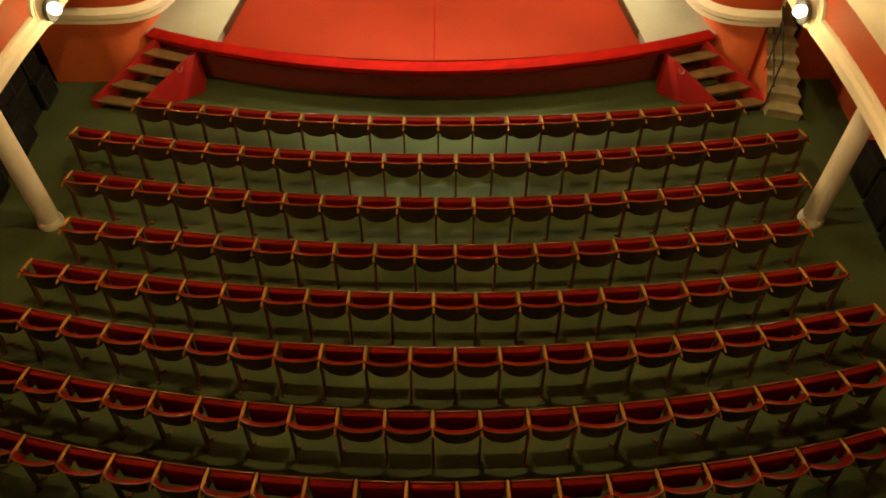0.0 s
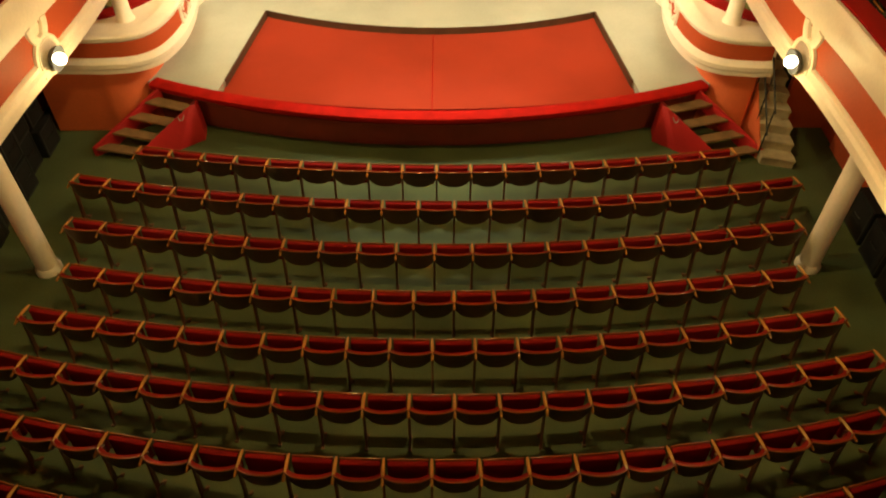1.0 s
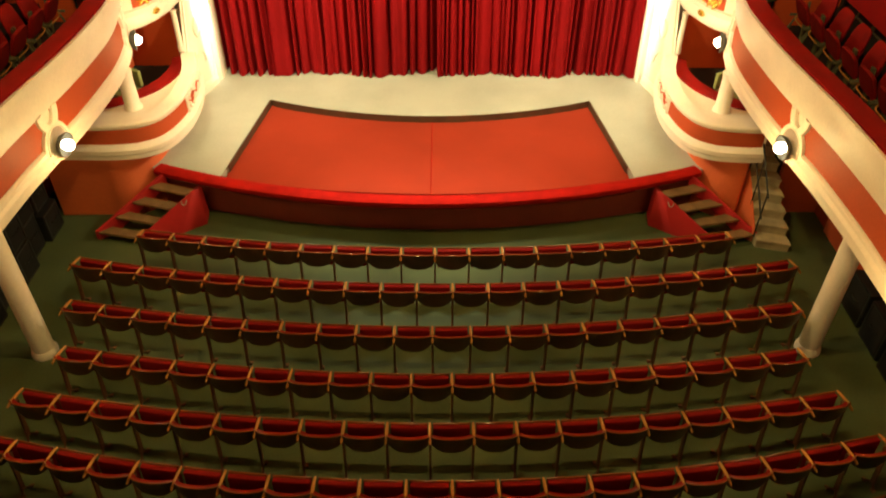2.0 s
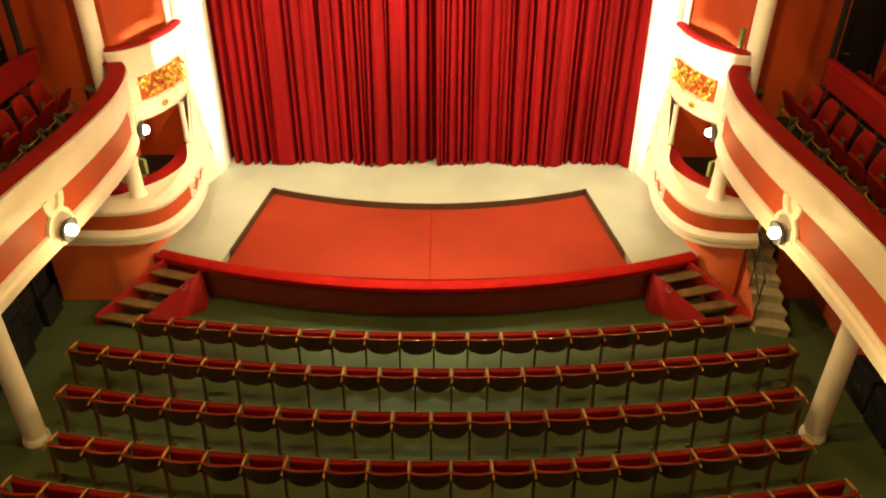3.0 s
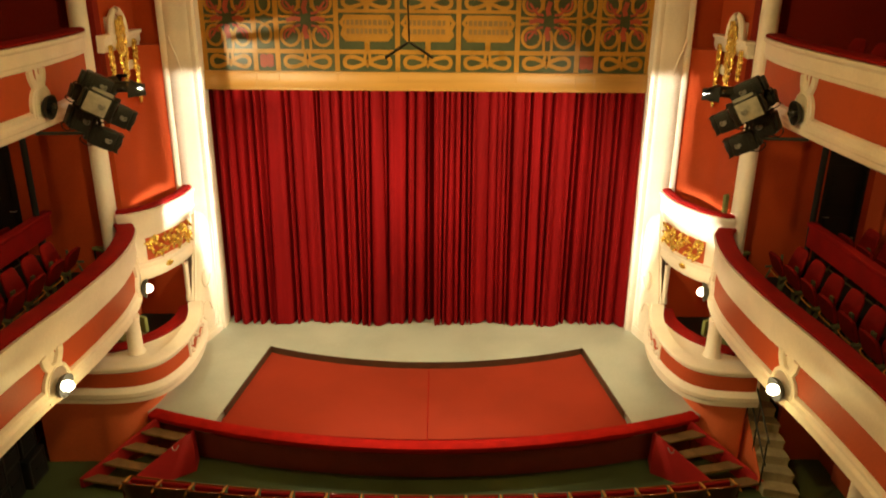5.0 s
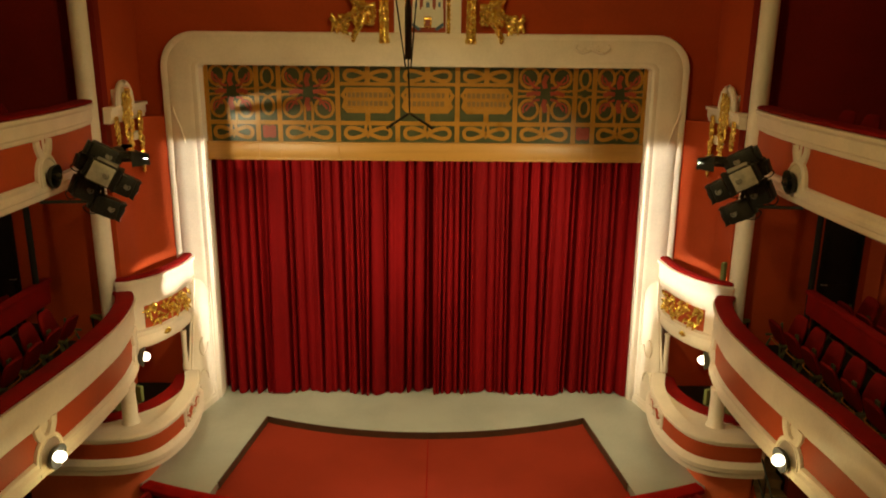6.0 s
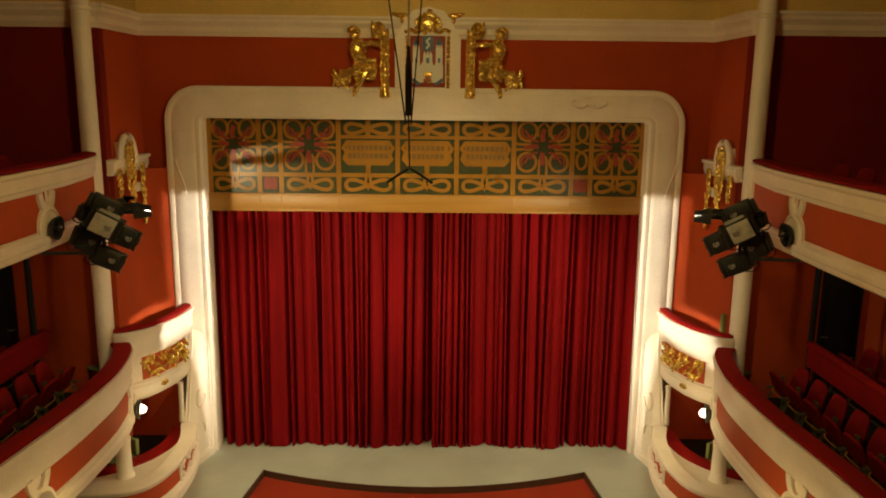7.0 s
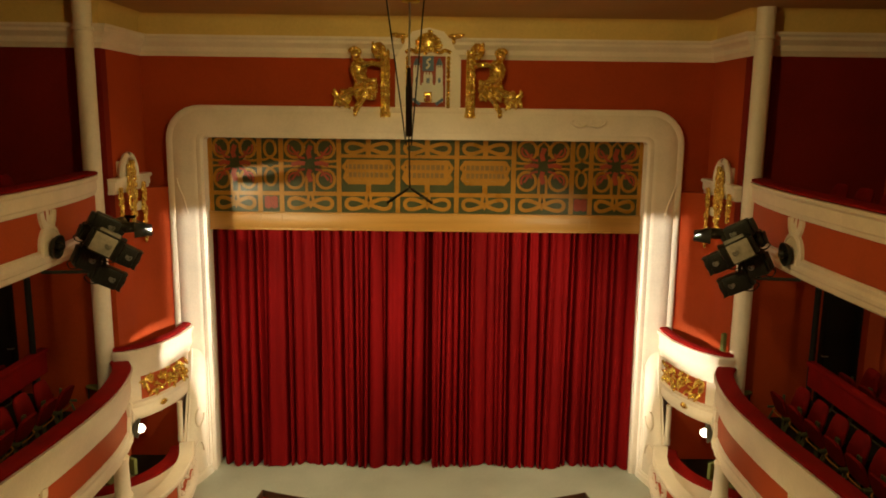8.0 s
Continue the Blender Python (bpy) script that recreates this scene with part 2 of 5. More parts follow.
BOX_LOW = resample(curve([(5.20, 10.08), (4.88, 10.08), (4.42, 10.16), (4.11, 10.40), (3.94, 10.88), (3.90, 11.45), (3.97, 12.1), (4.14, 12.65)], 12), 0.05)
BOX_RAIL = resample(curve([(5.40, 10.88), (5.05, 10.98), (4.79, 11.22), (4.53, 11.54), (4.37, 12.0), (4.36, 12.5), (4.48, 12.92)], 12), 0.05)
SIDE_X, REAR_Y, END_Y, PROS_Y, TOP_Z = 7.5, -5.0, 12.15, 13.75, 9.28
LIP_PATH = [(x, 9.54 + 0.0447 * x * x) for x in np.linspace(-4.45, 4.45, 61)]
FOOT_PATH = [(x, 9.85 + 0.0387 * x * x) for x in np.linspace(-4.6, 4.6, 41)]

# ---- floor, walls, ceiling ----
solid("floor", block(bmesh.new(), (-7.7, -5.2, -0.2), (7.7, 15.2, 0.0)), FLOOR, "grey-green linoleum floor of the stalls, worn and dull", "floor", "structure")
for sx, nm in ((-1, "wall_west"), (1, "wall_east")):
    bm = bmesh.new()
    block(bm, (sx * SIDE_X, REAR_Y, 0), (sx * (SIDE_X + 0.2), 15.2, TOP_Z))
    block(bm, (sx * 6.5, REAR_Y, 0), (sx * 6.62, 13.6, 2.28))
    solid(nm, bm, RED_WALL, "brick-red painted side wall of the auditorium", "wall", "structure")
solid("wall_south", block(bmesh.new(), (-7.7, -5.2, 0), (7.7, REAR_Y, TOP_Z)), RED_WALL, "brick-red painted rear wall", "wall", "structure")


def holed_wall(xs, zs, hole, y0, y1):
    """A wall over cuts in x and z that leaves one cell open."""
    bm = bmesh.new()
    grid = [[[bm.verts.new((x, y, z)) for z in zs] for x in xs] for y in (y0, y1)]
    cells = {(i, k) for i in range(len(xs) - 1) for k in range(len(zs) - 1)} - {hole}
    for i, k in cells:
        for g in grid:
            bm.faces.new((g[i][k], g[i + 1][k], g[i + 1][k + 1], g[i][k + 1]))
        for di, dk, a, b in ((-1, 0, (0, 0), (0, 1)), (1, 0, (1, 0), (1, 1)), (0, -1, (0, 0), (1, 0)), (0, 1, (0, 1), (1, 1))):
            if (i + di, k + dk) not in cells:
                p, q = (i + a[0], k + a[1]), (i + b[0], k + b[1])
                bm.faces.new((grid[0][p[0]][p[1]], grid[0][q[0]][q[1]], grid[1][q[0]][q[1]], grid[1][p[0]][p[1]]))
    return bm


bm = holed_wall((-7.7, -4.3, 4.3, 7.7), (0, 7.3, TOP_Z), (1, 0), PROS_Y, PROS_Y + 0.3)
solid("wall_north", bm, RED_WALL, "brick-red painted wall round the stage opening", "wall", "structure")
solid("wall_backstage", block(bmesh.new(), (-7.7, 15.0, 0), (7.7, 15.2, TOP_Z)), BLACK_BOX, "dark wall behind the stage curtain", "wall", "structure")
solid("ceiling", block(bmesh.new(), (-7.7, -5.2, TOP_Z), (7.7, 15.2, TOP_Z + 0.2)), CEILING, "brown painted plaster ceiling of the auditorium", "ceiling", "structure")
for sx, nm in ((-1, "wall_flank_west"), (1, "wall_flank_east")):
    bm = bmesh.new()
    block(bm, (sx * 5.15, END_Y + 0.2, 2.40), (sx * 5.35, PROS_Y, TOP_Z))
    # rounded corner behind the upper box
    turn = [(4.60 + 0.548 * math.cos(a), 12.90 + 0.66 * math.sin(a)) for a in np.linspace(0, math.pi / 2, 17)] + [(4.60, PROS_Y + 0.01), (5.16, PROS_Y + 0.01)]
    ends = [[bm.verts.new((sx * x, y, zz)) for x, y in turn] for zz in (2.40, 6.24)]
    for k in range(len(turn)):
        bm.faces.new((ends[0][k], ends[0][(k + 1) % len(turn)], ends[1][(k + 1) % len(turn)], ends[1][k]))
    for e in ends:
        bm.faces.new(e)
    solid(nm, bm, RED_WALL, "brick-red wall beside the stage, above the boxes", "wall", "structure")
    # end wall with its door opening on the circle
    x0, x1, z1 = (6.86, 7.45, 4.80) if sx < 0 else (6.68, 7.38, 4.86)
    bm = holed_wall([sx * x for x in (5.15, x0, x1, SIDE_X)], (2.4, z1, 5.75), (1, 0), END_Y, END_Y + 0.2)
    solid("wall_end_" + ("west" if sx < 0 else "east"), bm, RED_WALL, "brick-red end wall of the circle with a doorway", "wall", "structure")
    solid("wall_upper_" + ("west" if sx < 0 else "east"), block(bmesh.new(), (sx * 5.15, END_Y, 5.75), (sx * SIDE_X, END_Y + 0.2, TOP_Z)), SHADE_MAROON, "maroon end wall of the upper circle, darkened to carry its shade", "wall", "structure")
    d = thing("door", (sx * (x0 + x1) / 2, END_Y + 0.1, CIRCLE_Z), "closed black wooden door in the end wall of the circle", "door", "doors of the circle")
    part("leaf", block(bmesh.new(), (sx * (x0 + 0.04), END_Y + 0.07, CIRCLE_Z), (sx * (x1 - 0.04), END_Y + 0.12, z1 - 0.04), bevel=0.004), BLACK_BOX, d)
    bm = bmesh.new()
    for a, b in ((x0, x0 + 0.04), (x1 - 0.04, x1)):
        block(bm, (sx * a, END_Y - 0.02, CIRCLE_Z), (sx * b, END_Y + 0.18, z1))
    block(bm, (sx * x0, END_Y - 0.02, z1 - 0.04), (sx * x1, END_Y + 0.18, z1 + 0.03))
    part("frame", bm, BLACK_BOX, d)
    bm = bmesh.new()
    for zz in (0.35, 1.25):
        block(bm, (sx * (x0 + 0.14), END_Y + 0.058, CIRCLE_Z + zz), (sx * (x1 - 0.14), END_Y + 0.072, CIRCLE_Z + zz + 0.7), bevel=0.004)
    part("panel", bm, BLACK_BOX, d)
    bm = rod(bmesh.new(), (sx * (x0 + 0.10), END_Y + 0.03, CIRCLE_Z + 1.05), (sx * (x0 + 0.20), END_Y + 0.03, CIRCLE_Z + 1.05), 0.01)
    rod(bm, (sx * (x0 + 0.11), END_Y + 0.03, CIRCLE_Z + 1.05), (sx * (x0 + 0.11), END_Y + 0.08, CIRCLE_Z + 1.05), 0.012)
    part("handle", bm, GREY, d, "bright metal door handle")

# cornice and ochre frieze under the ceiling
CORNICE = [(-0.01, 8.56), (0.03, 8.56), (0.05, 8.62), (0.07, 8.64), (0.07, 8.72), (0.10, 8.76), (0.15, 8.80), (0.15, 8.85), (0.18, 8.88), (0.18, 8.92), (-0.01, 8.92)]
CORN_PATH = [(SIDE_X, REAR_Y), (SIDE_X, END_Y), (5.15, END_Y), (5.15, PROS_Y), (-5.15, PROS_Y), (-5.15, END_Y), (-SIDE_X, END_Y), (-SIDE_X, REAR_Y)]


def mitred(bm, path, profile):
    """A moulding along a line of straight walls, mitred at the corners; out is to the left."""
    rows = []
    for i, p in enumerate(path):
        p = Vector(p)
        ds = []
        if i > 0:
            ds.append((p - Vector(path[i - 1])).normalized())
        if i < len(path) - 1:
            ds.append((Vector(path[i + 1]) - p).normalized())
        ns = [Vector((-d.y, d.x)) for d in ds]
        n = ns[0] if len(ns) == 1 else (ns[0] + ns[1]) / (1 + ns[0].dot(ns[1]))
        rows.append([(p.x + n.x * o, p.y + n.y * o, z) for o, z in profile])
    skin(bm, rows, close_cols=True)
    return bm


solid("cornice", mitred(bmesh.new(), CORN_PATH, CORNICE), PLASTER, "cream plaster cornice with stepped mouldings", "cornice", "structure")
FRIEZE = [(-0.01, 8.92), (0.012, 8.92), (0.012, 9.16), (0.04, 9.22), (0.10, 9.27), (0.16, 9.285), (-0.01, 9.285)]
solid("trim", mitred(bmesh.new(), CORN_PATH, FRIEZE), OCHRE, "ochre painted frieze between cornice and ceiling", "frieze", "structure")

# ---- circle and upper circle: slabs ----


def slab(path, z0, z1, end_y, mat_top, label):
    bm = bmesh.new()
    top = []
    for p in path:
        q = (p[0] * 7.5 / 4.4 if p[1] < 3.0 else SIDE_X, REAR_Y if p[1] < 3.0 and p[0] < 4.4 else p[1])
        top.append((p, (min(q[0], SIDE_X), q[1])))
    for z in (z0, z1):
        for sx in (-1, 1):
            skin(bm, [[(a[0] * sx, a[1], z) for a, b in top], [(b[0] * sx, b[1], z) for a, b in top]])
    for sx in (-1, 1):
        skin(bm, [[(a[0] * sx, a[1], z0) for a, b in top], [(a[0] * sx, a[1], z1) for a, b in top]])
    bmesh.ops.remove_doubles(bm, verts=bm.verts[:], dist=0.0005)
    return solid("balcony_floor", bm, mat_top, label, "balcony floor", "structure")


slab([p for p in CIRCLE], 2.34, CIRCLE_Z, END_Y, PLASTER, "plastered balcony slab of the circle")
slab([p for p in UPPER], 5.62, UPPER_Z, END_Y, PLASTER, "plastered balcony slab of the upper circle")
for sx in (-1, 1):
    solid("box_floor", block(bmesh.new(), (sx * 4.62, 12.45, 2.41), (sx * 5.9, PROS_Y, 2.52)), PLASTER, "plastered floor slab of the upper stage box", "box floor", "structure")

PARAPET = [(-0.16, 0.0), (0.02, 0.0), (0.05, 0.03), (0.05, 0.09), (0.075, 0.12), (0.075, 0.17), (0.045, 0.21), (0.045, 0.26), (0.02, 0.285),
           (0.0, 0.29), (0.0, 0.68), (0.02, 0.69), (0.035, 0.73), (0.035, 0.78), (0.055, 0.82), (0.05, 0.95), (0.055, 1.06), (0.09, 1.12), (0.095, 1.19), (-0.16, 1.19)]
PADDING = [(-0.20, 1.19), (0.055, 1.195), (0.075, 1.21), (0.07, 1.235), (0.03, 1.252), (-0.10, 1.258), (-0.19, 1.245), (-0.215, 1.215)]


def part_of_path(path, y0, y1):
    return [p for p in path if y0 <= p[1] <= y1 and p[0] > 3.5]


def frame_at(path, y, sx):
    """Place on the line at that y, the way into the house, and the way along."""
    i = min((abs(p[1] - y) + (9 if p[0] < 3.5 else 0), k) for k, p in enumerate(path))[1]
    n = normals_2d(path)[i]
    return Vector((path[i][0] * sx, path[i][1])), Vector((n.x * sx, n.y)), Vector((n.y * sx, -n.x))


def lamp_boss(sx, path, y, zc, lit, parent, wings=True):
    """Round plaster boss with looped straps and a bowl reflector."""
    p, out, along = frame_at(path, y, sx)
    o3, a3 = Vector((out.x, out.y, 0)), Vector((along.x, along.y, 0))
    at = Vector((p.x, p.y, zc)) + o3 * 0.03
    axis = (o3 + Vector((0, 0, -0.12)) + Vector((0, 0.0, 0))).normalized()
    m = Matrix.Translation(at) @ axis.to_track_quat("Z", "Y").to_matrix().to_4x4()
    bm = bmesh.new()
    lathe(bm, [(0.02, -0.02), (0.23, -0.02), (0.23, 0.02), (0.02, 0.025)], Matrix.Translation(at) @ o3.to_track_quat("Z", "Y").to_matrix().to_4x4(), 28)

    def strap(pts, w, t=0.025):
        pts = [Vector(q) for q in curve(pts, 5)]
        rows = []
        for i, q in enumerate(pts):
            d = (pts[min(i + 1, len(pts) - 1)] - pts[max(i - 1, 0)]).normalized()
            e = Vector((-d.y, d.x)) * w / 2
            put = lambda c, k: at + a3 * c.x + Vector((0, 0, c.y)) + o3 * k
            rows.append([put(q + e, -0.03), put(q + e * 0.85, t - 0.01), put(q + e * 0.5, t), put(q - e * 0.5, t), put(q - e * 0.85, t - 0.01), put(q - e, -0.03)])
        vs = skin(bm, rows, close_cols=True)
        bm.faces.new(vs[0])
        bm.faces.new(vs[-1])

    for s in (-1, 1):
        strap([(s * 0.04, 0.21), (s * 0.11, 0.29), (s * 0.16, 0.38), (s * 0.175, 0.47)], 0.13, 0.022)
    arch_line = [(0.245 * math.cos(a), 0.245 * math.sin(a)) for a in np.linspace(0, math.pi, 9)]
    strap([(0.245, -0.17), (0.245, -0.08)] + arch_line + [(-0.245, -0.08), (-0.245, -0.17)], 0.10)
    strap([(0.235, -0.17), (0.235, -0.08)] + [(x * 0.96, z * 0.96) for x, z in arch_line] + [(-0.235, -0.08), (-0.235, -0.17)], 0.035, 0.037)
    ornament = part("ornament", bm, PLASTER, parent, "cream plaster boss with looped straps")
    bm = lathe(bmesh.new(), [(0.0, 0.045), (0.06, 0.05), (0.11, 0.07), (0.155, 0.125), (0.165, 0.125), (0.16, 0.10), (0.125, 0.05), (0.02, 0.02)], m, 28)
    part("reflector", bm, BLACK if not lit else STEEL, ornament, "dark bowl reflector")
    bm = bmesh.new()
    if lit:
        ball(bm, (0, 0, 0.135), 0.075, (1, 1, 1.15), m, 16)
        part("bulb", bm, BULB, ornament, "lit round bulb")
        q = m @ Vector((0, 0, 0.55)) - Vector((0, 0, 0.10))
        lamp("bulb_light", "POINT", tuple(q), BULB_POWER * (0.4 if y > 11 else 1.0), 0.06, color=HOUSE)
    else:
        lathe(bm, [(0.0, 0.06), (0.05, 0.07), (0.06, 0.14), (0.03, 0.19), (0.0, 0.20)], m, 14)
        part("bulb", bm, GLASS_DARK, ornament, "unlit dark bulb")


for sx in (-1, 1):
    for path, z0, who, lamps, lit in ((CIRCLE, 2.25, "circle", (11.55, 8.42, 5.2), True), (UPPER, 5.50, "upper circle", (9.9, 6.5), False)):
        hs = 1.0 if lit else 0.915
        th = thing("balcony_parapet", (sx * 4.7, 8.0, z0), "cream plaster %s front with red panels and red velvet padded top" % who, "balcony front")
        th["kind"] = "structure"
        line = flip(path, sx)
        # the upper front has a taller panel under a slimmer top moulding
        top = 0.675 if lit else 0.84
        lift = lambda z: z if z < 0.3 else (0.29 + (z - 0.29) * (top - 0.29) / 0.39 if z <= 0.68 else top + (z - 0.68) * (1.19 - top) / 0.51)
        part("body", sweep(bmesh.new(), line, [(o, z0 + lift(z) * hs) for o, z in PARAPET], sx), PLASTER, th)
        part("padded_top", sweep(bmesh.new(), line, [(o, z0 + 1.19 * hs + (z - 1.19)) for o, z in PADDING], sx), CAP, th, "dark red velvet padded rail")
        stops = [12.3] + list(lamps) + [1.0]
        for a, b in zip(stops, stops[1:]):
            lo, hi = (b + 0.02 if b > 1 else 2.6), (a - 0.02 if a < 12 else 11.98)
            seg = part_of_path(path, lo, hi)
            if len(seg) > 3:
                part("panel", sweep(bmesh.new(), flip(seg, sx), [(0.0, z0 + 0.295 * hs), (0.008, z0 + 0.295 * hs), (0.008, z0 + top * hs), (0.0, z0 + top * hs)], sx), RED_PANEL, th, "terracotta red sunk panel")
        for y in lamps:
            lamp_boss(sx, path, y, z0 + 0.24 if lit else z0 + 0.30, lit, th)

# ---- unseen lamps added below the upper circle, to brighten the circle's end walls and seats ----
for sx in (-1, 1):
    for y in (10.1, 5.6):
        c = thing("ceiling_lamp", (sx * 6.3, y, 5.62), "small round unseen lamp added as fill below the upper circle", "lamp", "ceiling lamps of the circle")
        part("base", lathe(bmesh.new(), [(0.12, 5.62), (0.12, 5.58), (0.09, 5.56), (0.02, 5.56)], Matrix.Translation((sx * 6.3, y, 0)), 18), PLASTER, c)
        part("globe", ball(bmesh.new(), (sx * 6.3, y, 5.50), 0.07), BULB, c, "lit round globe")
        lamp("circle_light", "POINT", (sx * 6.3, y, 5.36), 20, 0.07, color=HOUSE)

# ---- iron columns ----


def column(x, y, z0, z1, r, label, grp):
    c = thing("column", (x, y, z0), label, "column", grp)
    part("shaft", lathe(bmesh.new(), [(r, z0 + 0.10), (r, z0 + 0.3), (r * 0.97, z1 - 0.2), (r * 1.0, z1)], Matrix.Translation((x, y, 0)), 24), PLASTER, c)
    part("base", lathe(bmesh.new(), [(r * 1.22, z0), (r * 1.22, z0 + 0.05), (r * 1.1, z0 + 0.09), (r * 1.02, z0 + 0.11)], Matrix.Translation((x, y, 0)), 24), PLASTER, c)
    return c


for sx in (-1, 1):
    column(-5.12 if sx < 0 else 5.22, 7.13 if sx < 0 else 7.24, 0.0, 2.34, 0.14, "round cream painted column carrying the circle", "columns under the circle")
    cx = -5.32 if sx < 0 else 5.26
    c = column(cx, 11.98, CIRCLE_Z, TOP_Z, 0.145, "tall round cream painted column beside the stage", "columns above the circle")
    part("collar", lathe(bmesh.new(), [(0.15, 8.80), (0.165, 8.81), (0.165, 8.85), (0.15, 8.86)], Matrix.Translation((cx, 11.98, 0)), 24), PLASTER, c)

# ---- stage boxes ----
for sx in (-1, 1):
    # upper box, a bowed front with gilt leaf relief
    b = thing("stage_box", (sx * 4.7, 12.6, 2.4), "bowed cream upper stage box with gilt relief and red padded rail", "theatre box", "stage boxes")
    b["kind"] = "structure"
    line = flip(BOX_UP, sx)
    z = 2.38
    prof = [(-0.14, 0.0), (-0.06, 0.0), (0.0, 0.03), (0.04, 0.09), (0.05, 0.17), (0.03, 0.25), (0.05, 0.29), (0.05, 0.34), (0.0, 0.36), (0.0, 0.78), (0.04, 0.80),
            (0.04, 0.86), (0.08, 0.93), (0.075, 1.05), (0.085, 1.18), (0.12, 1.23), (0.12, 1.28), (-0.14, 1.28)]
    part("body", sweep(bmesh.new(), line, [(o, z + h) for o, h in prof], sx), PLASTER, b)
    part("padded_top", sweep(bmesh.new(), line, [(o * 0.62 + 0.03, z + 1.28 + (h - 1.19) * 0.9) for o, h in PADDING], sx), CAP, b, "red velvet padded rail")
    part("panel", sweep(bmesh.new(), line[8:-6], [(0.0, z + 0.37), (0.008, z + 0.37), (0.008, z + 0.77), (0.0, z + 0.77)], sx), RED_PANEL, b, "terracotta red sunk panel")
    nn = normals_2d(BOX_UP)
    rng = random.Random(5)
    bm = bmesh.new()
    for i in range(9, len(BOX_UP) - 6):
        for k in range(2):
            p, n = BOX_UP[i], nn[i]
            zz = z + 0.57 + 0.13 * math.sin(i * 0.75 + k * 2.1) + rng.uniform(-0.05, 0.05)
            m = Matrix.Translation((sx * (p[0] + n.x * 0.02), p[1] + n.y * 0.02, zz)) @ Euler((rng.uniform(-1, 1), rng.uniform(-3, 3), rng.uniform(-0.6, 0.6))).to_matrix().to_4x4()
            ball(bm, (0, 0, 0), 0.085, (1.2, 0.4, rng.uniform(0.25, 0.5)), m, 8)
    part("gilt_relief", bm, GOLD, b, "gilt acanthus leaf relief")
    p, n = BOX_UP[16], nn[16]
    bm = bmesh.new()
    for k in range(5):
        m = Matrix.Translation((sx * (p[0] + n.x * 0.06), p[1] + n.y * 0.06, z + 0.16)) @ Matrix.Rotation(sx * math.atan2(n.x, -n.y), 4, "Z") @ Matrix.Rotation((k - 2) * 0.55, 4, "Y")
        ball(bm, (0, 0, 0.05), 0.03, (0.7, 0.5, 2.0), m, 8)
    part("gilt_rosette", bm, GOLD, b, "small gilt shell")
    # lower box, a wide shelf on an orange drum
    b = thing("stage_box", (sx * 4.6, 11.2, 1.15), "bowed cream lower stage box with wide ledge and red padded rail", "theatre box", "stage boxes")
    b["kind"] = "structure"
    # the west front runs on behind the circle
    run_in = [(6.3 - 0.1 * k, 10.08) for k in range(11)] if sx < 0 else []
    line = flip(run_in + list(BOX_LOW), sx)
    prof = [(-0.25, 0.0), (-0.02, 0.0), (0.02, 0.02), (0.02, 0.09), (0.045, 0.12), (0.045, 0.19), (0.01, 0.23), (-0.03, 0.26), (-0.04, 0.265), (-0.05, 0.515), (-0.03, 0.52),
            (-0.015, 0.55), (-0.01, 0.59), (-0.03, 0.61), (-0.25, 0.61)]
    part("body", sweep(bmesh.new(), line, [(o, 1.15 + h) for o, h in prof], sx), PLASTER, b)
    bm = bmesh.new()
    k = 60
    ra = [BOX_LOW[int(i * (len(BOX_LOW) - 1) / k)] for i in range(k + 1)]
    rb = [BOX_RAIL[int(i * (len(BOX_RAIL) - 1) / k)] for i in range(k + 1)]
    rows = [[(a[0] * sx, a[1] + 0.03, 1.745) for a in ra], [(q[0] * sx, q[1], 1.62) for q in rb], [(q[0] * sx, q[1], 1.22) for q in rb], [(a[0] * sx, a[1], 1.22) for a in ra]]
    skin(bm, rows)
    part("ledge", bm, PLASTER, b)
    part("padded_top", sweep(bmesh.new(), flip(BOX_RAIL, sx)[2:-5], [(o + 0.03, 1.60 + (h - 1.19) * 1.1) for o, h in PADDING], sx), CAP, b, "red velvet padded rail")
    seg = flip(run_in + list(BOX_LOW), sx)[2 if sx < 0 else 1:-3]
    part("panel", sweep(bmesh.new(), seg, [(-0.05, 1.42), (-0.032, 1.42), (-0.040, 1.66), (-0.06, 1.66)], sx), RED_PANEL, b, "terracotta red sunk panel")
    nl = normals_2d(BOX_LOW)
    past = [i for i, p in enumerate(BOX_LOW) if p[1] > 11.15 and p[0] < 4.3]

    def at_low(u, h, o):
        """A place on the box front at path step u, which need not be whole."""
        i = min(max(int(u), 0), len(BOX_LOW) - 2)
        p, n = Vector(BOX_LOW[i]).lerp(Vector(BOX_LOW[i + 1]), u - i), nl[i]
        return (sx * (p.x + n.x * o), p.y + n.y * o, 1.15 + h)

    i = past[0]
    part("scroll", tube(bmesh.new(), [at_low(i, h, -0.03) for h in (0.25, 0.34, 0.44, 0.53)], 0.035, 8), PLASTER, b)
    for k in range(3):
        for up in (-1, 1):
            pts = []
            for q in range(10):
                a = q / 9 * 4.2 - 0.4
                pts.append(at_low(past[0] + 5 + 7 * k + 3.0 * math.cos(a), 0.39 + up * (0.07 + 0.06 * math.sin(a)), -0.026))
            part("scroll", tube(bmesh.new(), pts, 0.029, 8), PLASTER, b)
    # inside of the box
    bm = bmesh.new()
    block(bm, (sx * 5.55, 10.75, 0.9), (sx * 5.65, PROS_Y, 2.38))
    block(bm, (sx * 4.6, 13.3, 0.9), (sx * 5.6, 13.4, 2.38))
    part("inner_wall", bm, RED_WALL, b, "dim red inner wall")
    bm = block(bmesh.new(), (sx * 4.4, 10.9, 1.13), (sx * 5.6, 13.4, 1.18))
